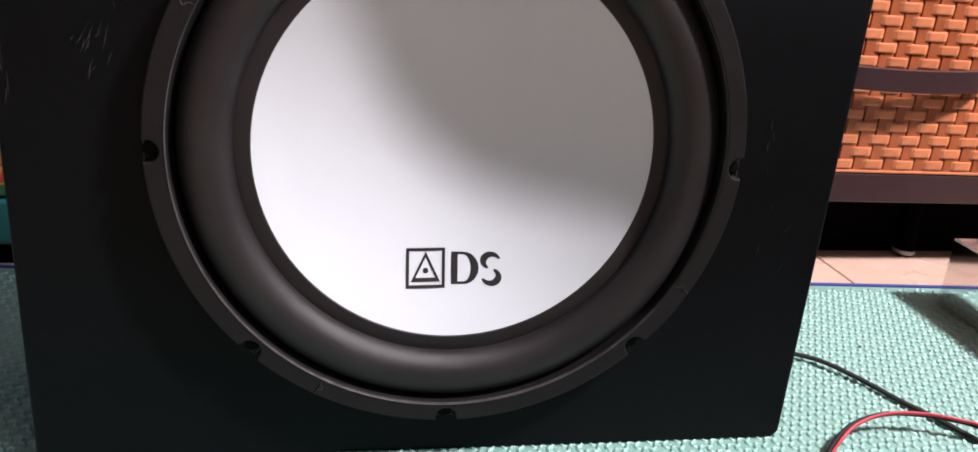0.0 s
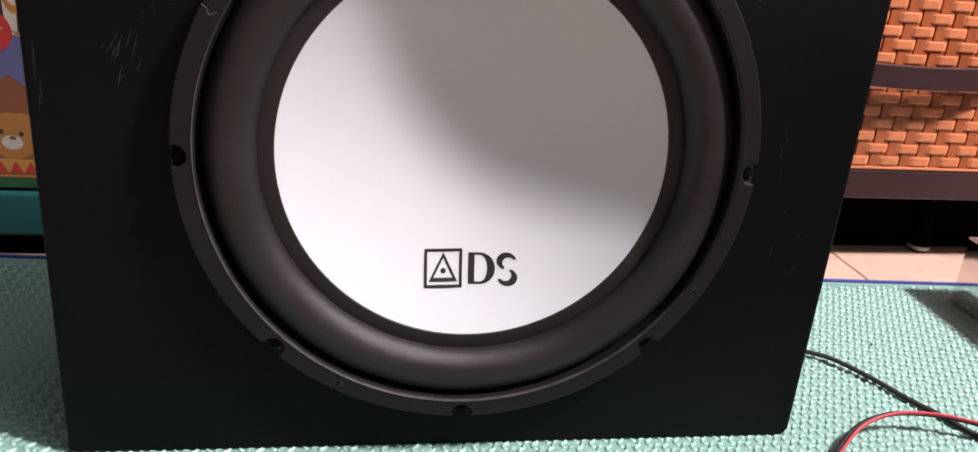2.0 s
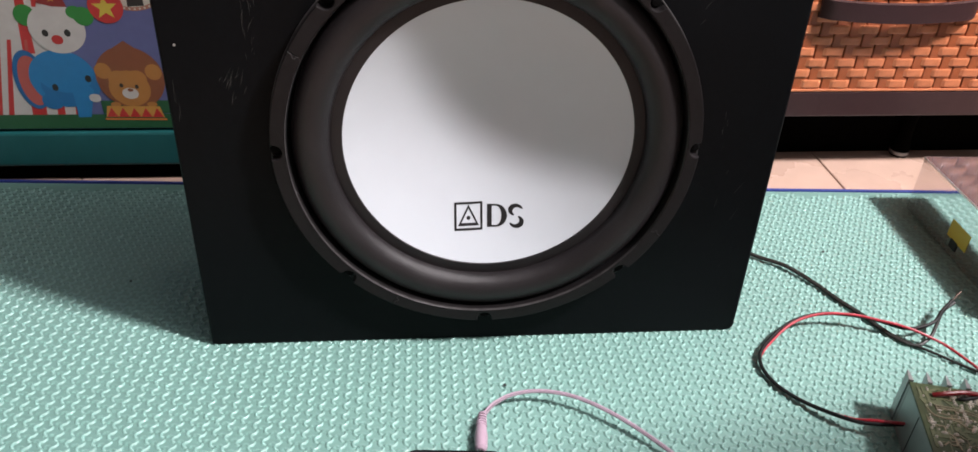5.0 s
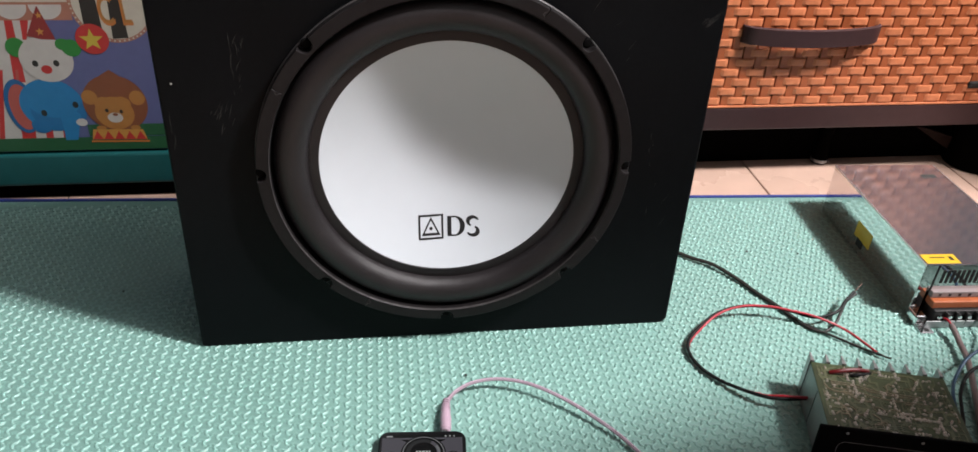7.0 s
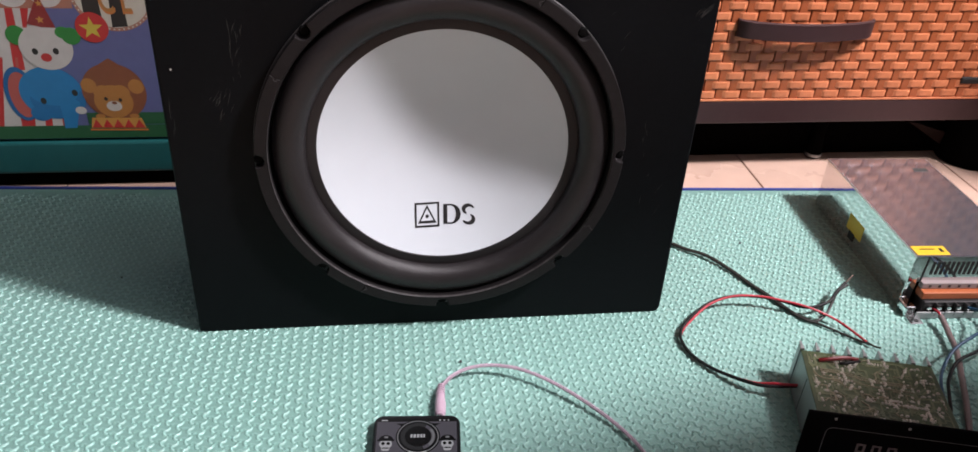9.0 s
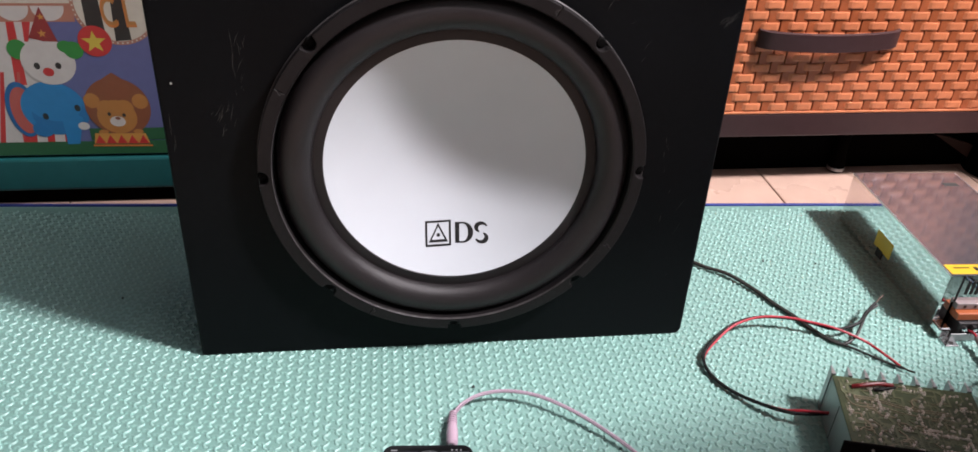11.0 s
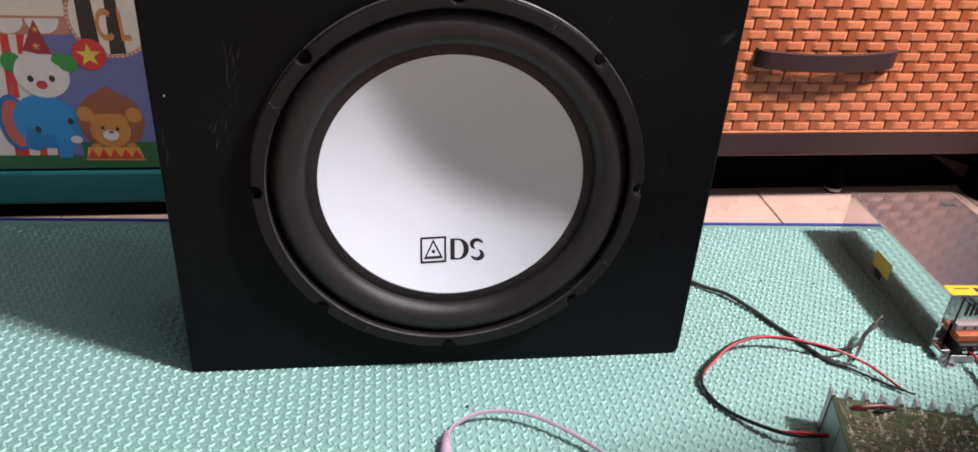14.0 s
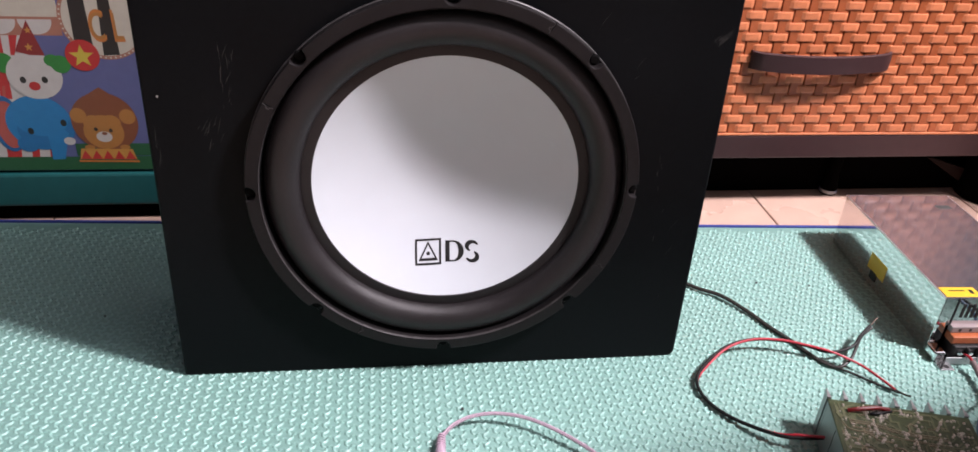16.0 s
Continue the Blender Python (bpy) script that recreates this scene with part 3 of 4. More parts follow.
for n in range(25):
    t = n / 24
    x = 0.379 + 0.176 * t
    bow = 0.016 * math.sin(math.pi * t) ** 0.45
    zc = 0.1935 - 0.002 * math.sin(math.pi * t)
    secs.append([hb.verts.new((x, CF - 0.003 - bow + dy, zc + dz)) for dy, dz in ((0.0, -0.0112), (-0.004, -0.0102), (-0.0045, 0.0102), (0.0, 0.0112), (0.003, 0.009), (0.003, -0.009))])
for a, b in zip(secs, secs[1:]):
    for k in range(6):
        hb.faces.new((a[k], b[k], b[(k + 1) % 6], a[(k + 1) % 6]))
hb.faces.new(secs[0])
hb.faces.new(secs[-1][::-1])
bmesh.ops.recalc_face_normals(hb, faces=hb.faces[:])
part("handle", hb, M_BROWN, drawer, "dark brown bowed plastic handle", smooth=True)
part("lock", box(0.705, 0.735, CF - 0.006, CF, 0.117, 0.127, 0.003), M_DARK, drawer, "small black lock plate")
for x in (0.558, 0.08):
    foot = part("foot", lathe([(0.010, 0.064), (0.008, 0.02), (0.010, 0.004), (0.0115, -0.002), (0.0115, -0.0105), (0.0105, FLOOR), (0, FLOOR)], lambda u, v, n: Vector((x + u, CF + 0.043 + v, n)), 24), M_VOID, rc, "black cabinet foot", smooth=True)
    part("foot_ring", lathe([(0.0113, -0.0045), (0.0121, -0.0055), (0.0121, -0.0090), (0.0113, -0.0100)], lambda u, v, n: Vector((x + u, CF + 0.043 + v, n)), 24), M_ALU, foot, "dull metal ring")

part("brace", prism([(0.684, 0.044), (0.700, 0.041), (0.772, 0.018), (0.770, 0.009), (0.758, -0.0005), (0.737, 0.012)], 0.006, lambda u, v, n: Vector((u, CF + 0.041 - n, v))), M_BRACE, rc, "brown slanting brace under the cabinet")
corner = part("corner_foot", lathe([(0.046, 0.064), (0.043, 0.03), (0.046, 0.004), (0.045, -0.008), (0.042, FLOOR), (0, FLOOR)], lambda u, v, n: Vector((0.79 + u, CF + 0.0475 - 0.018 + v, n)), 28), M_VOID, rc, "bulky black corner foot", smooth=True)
part("foot_stud", lathe([(0.004, 0), (0.003, 0.002), (0, 0.0025)], lambda u, v, n: Vector((0.782 + u, CF - 0.0165 - n, 0.006 + v)), 14), M_CHROME, corner, "small chrome stud")

# ---- toy cabinet with a printed front ----
tc_ = thing("toy_cabinet", "teal plastic cabinet with a printed circus front", "cabinet")
TF = 0.300
part("carcass", box(-1.0, -0.06, TF + 0.01, TF + 0.4, 0.012, 0.75, 0.004), M_TEAL, tc_)
part("base_rail", box(-1.0, -0.06, TF - 0.004, TF + 0.05, 0.010, 0.0515, 0.003), M_TEAL, tc_, "dark teal base rail")
for x in (-0.95, -0.11):
    part("foot", box(x - 0.03, x + 0.03, TF + 0.06, TF + 0.11, FLOOR, 0.012, 0.002), M_DARK, tc_)
# added board: the dark beneath the toy cabinet, as colour
part("gap_shade_board", box(-0.97, -0.09, 0.3090, 0.3190, FLOOR, 0.012), M_VOID, tc_, "black board added for the shade under the cabinet")
sheet_ = part("printed_panel", box(-0.99, -0.07, TF, TF + 0.01, 0.0545, 0.5, 0.0008), ART["violet"], tc_, "printed circus picture in plain shapes")
layer = [0]


def ink(outline, colour, name="shape"):
    layer[0] += 1
    y = TF - 0.000008 * layer[0]
    part(name, prism(outline, 0.000006, lambda u, v, n: Vector((u, y - n, v))), ART[colour], sheet_)


# tent stripes
ink(rect(-0.8, -0.412, 0.06, 0.30), "white", "tent")
ink([(-0.451, 0.214), (-0.443, 0.214), (-0.448, 0.141), (-0.46, 0.141)], "red", "stripe")
ink([(-0.435, 0.214), (-0.426, 0.214), (-0.434, 0.19), (-0.438, 0.19)], "red", "stripe")
ink([(-0.472, 0.156), (-0.468, 0.156), (-0.491, 0.063), (-0.497, 0.063)], "red", "stripe")
ink([(-0.467, 0.095), (-0.451, 0.094), (-0.455, 0.07), (-0.47, 0.07)], "red", "stripe")
ink([(-0.441, 0.09), (-0.433, 0.09), (-0.436, 0.069), (-0.444, 0.069)], "red", "stripe")
ink([(-0.422, 0.09), (-0.417, 0.09), (-0.419, 0.069), (-0.425, 0.069)], "red", "stripe")
ink([(-0.473, 0.214), (-0.464, 0.214), (-0.503, 0.063), (-0.515, 0.064)], "red", "stripe")
ink([(-0.455, 0.156), (-0.452, 0.156), (-0.463, 0.095), (-0.467, 0.095)], "rose", "stripe")
ink(rect(-0.8, -0.3815, 0.2115, 0.2320), "tan", "band")
for x in (-0.5100, -0.4755, -0.4415, -0.4063):
    ink(disc(x, 0.2275, 0.0166, 0.0150, 36), "white", "scallop")
ink(rect(-0.8, -0.3815, 0.2285, 0.34), "cream", "band")
ink(rect(-0.8, -0.3815, 0.2285, 0.2312), "tan", "band")
# sign board
ink(disc(-0.339, 0.23, 0.0440, 0.0440, 44), "tan", "sign_rim")
for k in range(24):
    a = radians(160 + 160 * k / 23)
    ink(disc(-0.339 + 0.0420 * math.cos(a), 0.23 + 0.0420 * math.sin(a), 0.0011, n=8), "cream", "spot")
ink(disc(-0.339, 0.23, 0.0400, 0.0400, 44), "cream", "sign")
ink([(-0.3715, 0.2075), (-0.3535, 0.1945), (-0.3540, 0.2650), (-0.3695, 0.2590)], "black", "stripe")
ink([(-0.3447, 0.1905), (-0.3282, 0.1915), (-0.3295, 0.2680), (-0.3395, 0.2690)], "black", "stripe")
for x, s in ((-0.3550, "C"), (-0.3322, "L")):
    for size, dx, colour in ((0.050, 0, "orange"), (0.041, 0.0017, "fawn")):
        layer[0] += 1
        cu = bpy.data.curves.new("letter", "FONT")
        cu.body, cu.size, cu.extrude = s, size, 0.000003
        tmp = new("letter", cu)
        me = bpy.data.meshes.new_from_object(tmp.evaluated_get(bpy.context.evaluated_depsgraph_get()))
        bpy.data.objects.remove(tmp)
        me.materials.clear()
        me.materials.append(ART[colour])
        lt = new("letter", me)
        lt.parent = sheet_
        lt.matrix_basis = pose(x + dx, TF - 0.000008 * layer[0] - 0.000004, 0.2055 + dx * 1.7, 90, 0, 0) @ Matrix.Diagonal((0.52, 1, 1, 1))
# ground and plain figures
ink(rect(-0.98, -0.075, 0.0555, 0.072), "green", "ground")
ink(rect(-0.395, -0.075, 0.073, 0.088), "green", "ground")
ink(disc(-0.4600, 0.1120, 0.0170, 0.0330, 40), "deep_blue", "oval")
ink(disc(-0.4590, 0.1110, 0.0135, 0.0280, 40), "rose", "oval")
ink(disc(-0.4270, 0.1130, 0.0345, 0.0320, 48), "blue", "oval")
ink(disc(-0.4220, 0.1050, 0.0300, 0.0235, 48), "mid_blue", "oval")
ink(disc(-0.4250, 0.1200, 0.0290, 0.0225, 48), "blue", "oval")
ink(disc(-0.4440, 0.0880, 0.0115, 0.0095, 32), "mid_blue", "oval")
ink([(-0.4215, 0.1080), (-0.4100, 0.1120), (-0.3990, 0.1010), (-0.4040, 0.0850), (-0.4090, 0.0690), (-0.4225, 0.0685), (-0.4215, 0.0850)], "blue", "band")
ink(disc(-0.4000, 0.0912, 0.0062, 0.0048, 28), "white", "oval")
for x, z in ((-0.4380, 0.1036), (-0.4020, 0.1132)):
    ink(disc(x, z, 0.0032, 0.0040, 20), "black", "spot")
ink(disc(-0.4470, 0.1815, 0.0108, 0.0112, 32), "leaf", "oval")
ink(disc(-0.4195, 0.1675, 0.0280, 0.0262, 48), "white", "oval")
ink(disc(-0.3985, 0.1845, 0.0080, 0.0068, 28), "leaf", "oval")
ink(disc(-0.3905, 0.1805, 0.0102, 0.0098, 28), "leaf", "oval")
ink([(-0.4327, 0.1945), (-0.4190, 0.1905), (-0.4041, 0.1900), (-0.4143, 0.2277)], "maroon", "triangle")
ink(disc(-0.4219, 0.1560, 0.0058, 0.0050, 24), "red", "spot")
for x, z in ((-0.4322, 0.1630), (-0.4102, 0.1631)):
    ink(disc(x, z, 0.0032, 0.0038, 20), "black", "spot")


def star_shape(x, z, r):
    return [(x + (r if i % 2 == 0 else r * 0.41) * math.sin(math.pi * i / 5), z + (r if i % 2 == 0 else r * 0.41) * math.cos(math.pi * i / 5)) for i in range(10)]


for x, z, r in ((-0.4180, 0.1990, 0.0048), (-0.4150, 0.2170, 0.0040)):
    ink(star_shape(x, z, r), "ochre", "star")
ink(disc(-0.3663, 0.1905, 0.0172, 0.0172, 44), "red", "badge")
ink(star_shape(-0.3672, 0.1895, 0.0130), "yellow", "star")
ink(disc(-0.3585, 0.1140, 0.0352, 0.0350, 48), "brown", "oval")
ink([(-0.3800, 0.1410), (-0.3572, 0.1550), (-0.3360, 0.1380), (-0.3585, 0.1250)], "brown", "triangle")
for x, z in ((-0.3850, 0.1220), (-0.3335, 0.1205)):
    ink(disc(x, z, 0.0086, 0.0090, 28), "fawn", "oval")
ink(disc(-0.3615, 0.1020, 0.0215, 0.0205, 44), "fawn", "oval")
for x in (-0.3710, -0.3520):
    ink(disc(x, 0.1130, 0.0105, 0.0095, 32), "fawn", "oval")
ink(disc(-0.3620, 0.0964, 0.0085, 0.0064, 32), "white", "oval")
ink(disc(-0.3612, 0.1003, 0.0030, 0.0019, 18), "brown", "spot")
for x, z in ((-0.3695, 0.1056), (-0.3539, 0.1040)):
    ink(disc(x, z, 0.0020, 0.0023, 18), "black", "spot")
for x in (-0.3800, -0.3420):
    ink(disc(x, 0.0835, 0.0055, 0.0030, 20), "fawn", "oval")
ink([(-0.3930, 0.0690), (-0.3315, 0.0680), (-0.3345, 0.0810), (-0.3900, 0.0820)], "ochre", "drum")
for k in range(5):
    x = -0.3920 + 0.0120 * k
    ink([(x, 0.0692 - 0.0002 * k), (x + 0.0115, 0.0690 - 0.0002 * k), (x + 0.0060, 0.0800 - 0.0002 * k)], "red", "triangle")
ink([(-0.3950, 0.0655), (-0.3292, 0.0645), (-0.3297, 0.0668), (-0.3945, 0.0678)], "orange", "drum_base")

# ---- power supply ----
PSL, PSW, PSH = 0.204, 0.122, 0.0651
psu = thing("power_supply", "polished steel switching power supply with yellow stickers", "power supply", (0.4735, -0.0096, 0), -3.04)
part("side_wall", box(0, 0.0012, 0.0, PSL, 0.001, PSH - 0.0005, 0.0004), M_STEEL, psu, "mirror-bright steel side")
part("side_wall", box(PSW - 0.0012, PSW, 0.0, PSL, 0.001, PSH - 0.0005, 0.0004), M_STEEL, psu)
part("cover", box(-0.0003, PSW + 0.0003, -0.0004, PSL, PSH - 0.0008, PSH + 0.0006, 0.0006), M_STEEL_TOP, psu, "smeared shiny steel cover")
# strips added along both sides to give the cover its highlight lines
part("cover_edge", box(PSW + 0.0003, PSW + 0.0016, 0.0, PSL, PSH - 0.0022, PSH + 0.0008, 0.0004), M_EDGE, psu, "bright strip added for the cover's edge highlight")
part("cover_edge", box(-0.0009, -0.0003, 0.0, PSL, PSH - 0.0016, PSH + 0.0006, 0.0002), M_EDGE, psu)
part("back_wall", box(0.0012, PSW - 0.0012, PSL - 0.0012, PSL, 0.001, PSH - 0.001), M_STEEL, psu)
part("core", box(0.004, PSW - 0.004, 0.014, PSL - 0.004, 0.003, PSH - 0.004), M_DARK, psu)
fp = part("front_plate", box(0.0012, PSW - 0.0012, 0.0, 0.0012, 0.033, PSH - 0.001), M_STEEL, psu, "steel front plate with vent slots")
for k in range(19):
    x = 0.022 + k * 0.0051
    bm = box(-0.0012, 0.0012, -0.0006, 0.0003, 0.0, 0.0155, m=pose(x, 0, 0.0425) @ Matrix.Shear("XZ", 4, (0.12, 0)))
    part("vent_slot", bm, M_DARK, fp)
part("seam", box(0.0135, 0.0148, -0.0007, 0.0002, 0.034, PSH - 0.001), M_DARK, fp)
part("front_strip", box(0.0012, 0.011, 0.0, 0.0012, 0.003, 0.033), M_STEEL, psu)
part("base_plate", box(0.0014, PSW + 0.0005, -0.019, PSL, 0.0012, 0.0032, 0.0005), M_STEEL, psu)
part("base_lip", box(0.008, PSW, -0.0205, -0.019, 0.0012, 0.0095, 0.0004), M_ALU, psu)
ft = part("corner_foot", box(0.0, 0.014, -0.029, -0.004, 0.0005, 0.0022, 0.0006), M_CHROME, psu, "bent steel mounting tab")
part("tab_hole", lathe([(0.0026, 0.0023), (0, 0.00235)], lambda u, v, n: Vector((0.008 + u, -0.0245 + v, n)), 16), M_DARK, ft)
part("corner_clip", box(-0.002, 0.010, -0.017, 0.0, 0.002, 0.013, 0.002), M_CHROME, psu, "shiny bent corner")
part("terminal_base", box(0.016, 0.118, -0.016, 0.001, 0.0035, 0.019, 0.001), M_DARK, psu, "black terminal block")
part("terminal_bar", box(0.014, 0.119, -0.012, 0.001, 0.0195, 0.0275, 0.001), M_COPPER, psu, "orange terminal strip")
flap = part("terminal_cover", box(0.014, 0.119, -0.0055, 0.001, 0.0278, 0.0350, 0.001), M_CLEAR, psu, "greyish terminal flap")
for k in range(9):
    part("flap_mark", box(0.0215 + 0.0105 * k, 0.0240 + 0.0105 * k, -0.0058, -0.0055, 0.0300, 0.0328), M_PRINT, flap)
for k in range(9):
    x = 0.023 + 0.0105 * k
    part("terminal_screw", lathe([(0.0032, -0.0005), (0.0032, 0.0012), (0.002, 0.002), (0, 0.0021)], lambda u, v, n: Vector((x + u, -0.0162 - n, 0.012 + v)), 14), M_CHROME, psu)
    part("divider", box(x + 0.0044, x + 0.0060, -0.0205, -0.015, 0.004, 0.0185, 0.0004), M_DARK, psu)
stk = part("side_sticker", box(-0.0004, 0, 0.093, 0.126, 0.018, 0.0365), M_YELLOW, psu, "yellow warning sticker")
part("sticker_square", box(-0.0007, -0.0004, 0.106, 0.118, 0.0095, 0.019), M_DARK, stk)
stt = part("top_sticker", box(0.001, 0.036, 0.001, 0.0165, PSH + 0.0006, PSH + 0.0009), M_YELLOW, psu, "yellow caution sticker")
part("sticker_bar", box(0.008, 0.024, 0.010, 0.0118, PSH + 0.0009, PSH + 0.001), M_PRINT, stt)
part("sticker_bar", box(0.028, 0.032, 0.006, 0.0125, PSH + 0.0009, PSH + 0.001), M_PRINT, stt)
part("cover_mark", box(0.092, 0.11, 0.172, 0.180, PSH + 0.0006, PSH + 0.0007), M_SCRATCH, psu, "pale rubbed marking")

# ---- amplifier module ----
AH = 0.042
amp = thing("amplifier_board", "amplifier module with bare solder-side circuit board upward", "amplifier", (0.309, -0.109, 0), -15.9)
AW, AD = 0.110, 0.086
part("heat_sink", box(0, AW, -0.004, 0.0, 0.0005, AH - 0.002, 0.0004), M_ALU, amp, "grey aluminium heat sink")
for k in range(9):
    x = 0.001 + k * (AW - 0.003) / 8
    bm = prism([(x - 0.0018, 0.0), (x + 0.0018, 0.0), (x + 0.0004, 0.011), (x - 0.0004, 0.011)], AH + 0.001, lambda u, v, n: Vector((u, v, 0.0005 + n)))
    part("fin", bm, M_ALU, amp)
part("side_plate", box(0, 0.0018, -AD, -0.004, 0.0005, AH - 0.002, 0.0004), M_ALU, amp, "grey aluminium side plate")
part("seam", box(-0.0003, 0.0, -0.034, -0.0335, 0.002, AH - 0.003), M_DARK, amp)
part("side_plate", box(AW - 0.0018, AW, -AD, -0.004, 0.0005, AH - 0.002, 0.0004), M_ALU, amp)
pcb = part("circuit_board", box(0.0, AW, -AD, 0.0, AH - 0.0019, AH - 0.0003, 0.0003), M_PCB, amp, "green circuit board, solder side up")
r2 = random.Random(11)


def clipped(x, y, gap=0.004):
    return min(max(x, gap), AW - gap), min(max(y, -AD + gap), -gap)


def routed(count, widths, high, lengths):
    """Copper runs with slanted bends, each segment a low bar."""
    bm = bmesh.new()
    for _ in range(count):
        x, y = r2.uniform(0.004, AW - 0.004), r2.uniform(-AD + 0.004, -0.004)
        w, turn = r2.choice(widths), r2.choice((0, 90, 180, 270))
        for _ in range(r2.randint(2, 5)):
            ln = r2.uniform(*lengths)
            x2, y2 = clipped(x + ln * math.cos(radians(turn)), y + ln * math.sin(radians(turn)))
            run_ = math.hypot(x2 - x, y2 - y)
            if run_ > 0.0015:
                box(-w, run_ + w, -w, w, 0, high + r2.uniform(0, 0.00015), bm=bm, m=pose(x, y, AH - 0.0004, 0, 0, math.degrees(math.atan2(y2 - y, x2 - x))))
            x, y, turn = x2, y2, turn + r2.choice((-45, 45, 90, -90))
    return bm


bm = routed(120, (0.0004, 0.0006, 0.001), 0.0004, (0.003, 0.012))
for cx, cy, r0, n, a0, a1 in ((0.05, -AD - 0.004, 0.014, 7, 30, 150), (0.012, -0.03, 0.006, 4, -60, 40), (0.088, -0.04, 0.005, 6, 100, 230)):
    for k in range(n):
        r = r0 + 0.0021 * k
        arc = [(cx + r * math.cos(radians(a0 + (a1 - a0) * i / 10)) * 1.35, cy + r * math.sin(radians(a0 + (a1 - a0) * i / 10)), AH - 0.0001) for i in range(11)]
        tube([p for p in arc if -AD + 0.003 < p[1] < -0.003 and 0.003 < p[0] < AW - 0.003], 0.00045, 5, bm=bm, steps=1)
tagged(part("masked_trace", bm, M_MASKED, pcb), kind="stuff")
bm = routed(34, (0.0003, 0.0005), 0.0008, (0.002, 0.007))
for y in (-0.022, -0.0245, -0.03):
    tube([(0.012, y, AH), (0.03, y - 0.001, AH), (0.05, y - 0.006, AH), (0.085, y - 0.007, AH)], 0.0006, 5, bm=bm, steps=3)
tube([(0.006, -0.026, AH), (0.009, -0.032, AH), (0.016, -0.034, AH), (0.028, -0.033, AH)], 0.0008, 6, bm=bm, steps=4)
tagged(part("tinned_trace", bm, M_TRACE, pcb), kind="stuff")
bm = bmesh.new()
pads = []
for _ in range(34):
    x, y, turn = r2.uniform(0.006, AW - 0.006), r2.uniform(-AD + 0.006, -0.006), radians(r2.choice((0, 0, 90, 60)))
    for k in range(r2.randint(2, 7)):
        pads.append(clipped(x + 0.0027 * k * math.cos(turn), y + 0.0027 * k * math.sin(turn), 0.003))
pads += [(r2.uniform(0.004, AW - 0.004), r2.uniform(-AD + 0.004, -0.004)) for _ in range(150)]
for x, y in pads:
    s, lo, turn = r2.uniform(0.0007, 0.0013), r2.choice((1, 1, 1.6, 2.2)), r2.uniform(0, math.pi)
    at = pose(x, y, AH, 0, 0, math.degrees(turn))
    rings_ = []
    for rad, hgt in ((1, 0), (0.8, 0.55), (0.35, 1.0)):
        rings_.append([bm.verts.new(at @ Vector((lo * s * rad * math.cos(math.pi * k / 4), s * rad * math.sin(math.pi * k / 4), s * 1.1 * hgt))) for k in range(8)])
    for lo_ring, hi_ring in zip(rings_, rings_[1:]):
        for k in range(8):
            bm.faces.new((lo_ring[k], lo_ring[(k + 1) % 8], hi_ring[(k + 1) % 8], hi_ring[k]))
    bm.faces.new(rings_[-1])
tagged(part("solder_joint", bm, M_SOLDER, pcb, smooth=True), kind="stuff")
part("board_line", tube([(0.013, -0.012, AH + 0.0005), (0.02, -0.012, AH + 0.003), (0.034, -0.0085, AH + 0.004), (0.046, -0.006, AH + 0.002)], 0.0018), M_REDDARK, pcb, "red jumper wire")
# thin black line along the lower side of the red one
part("board_line", tube([(0.03, -0.0125, AH + 0.0005), (0.036, -0.0125, AH + 0.002), (0.048, -0.0065, AH + 0.001)], 0.0013), M_BLACKWIRE, pcb)

# face plate tilted up in front of the board
face = thing("control_panel", "black control face plate with unlit digits and a green light", "control panel")
FM = pose(0.2705, -0.194, 0.058, 0, 0, -15) @ pose(0, 0, 0, 85, 0, 0)
part("plate", box(0, 0.172, -0.0575, 0, -0.003, 0, 0.0012, m=FM), M_PANEL, face)
fl = lambda u, v, n: FM @ Vector((u, v, n))
o, i = rect(0.0165, 0.158, -0.052, -0.013, 0.006), rect(0.0168, 0.1577, -0.0517, -0.0133, 0.0057)
bm = bmesh.new()
for q in strokes(o, i):
    bm.faces.new([bm.verts.new(fl(u, v, 0.0002)) for u, v in q])
bmesh.ops.recalc_face_normals(bm, faces=bm.faces[:])
part("outline", bm, M_GREYPRINT, face)
for k in range(3):
    u0 = 0.0428 + 0.0118 * k
    bm = bmesh.new()
    for a, b, c, d in ((0, 0.007, 0, 0.0016), (0, 0.007, -0.0072, -0.0056), (0, 0.007, -0.0144, -0.0128), (0, 0.0017, -0.006, 0), (0.0053, 0.007, -0.006, 0), (0, 0.0017, -0.0136, -0.007), (0.0053, 0.007, -0.0136, -0.007)):
        box(u0 + a, u0 + b, -0.0275 + c, -0.0275 + d, 0.0, 0.0003, bm=bm)
    bm.transform(FM)
    part("digit", bm, M_DIGIT, face, "unlit pale display digit")
part("led", lathe([(0.0022, 0), (0.0022, 0.0012), (0.0012, 0.002), (0, 0.0022)], lambda u, v, n: fl(0.0833 + u, -0.0318 + v, n), 14), G_LED, face, "lit green indicator")
for u0, v0 in ((0.0213, -0.0045), (0.0765, -0.005), (0.0065, -0.044), (0.14, -0.005)):
    part("panel_screw", lathe([(0.0012, 0), (0.0010, 0.0006), (0, 0.0008)], lambda u, v, n: fl(u0 + u, v0 + v, n), 12), M_ALU, face)

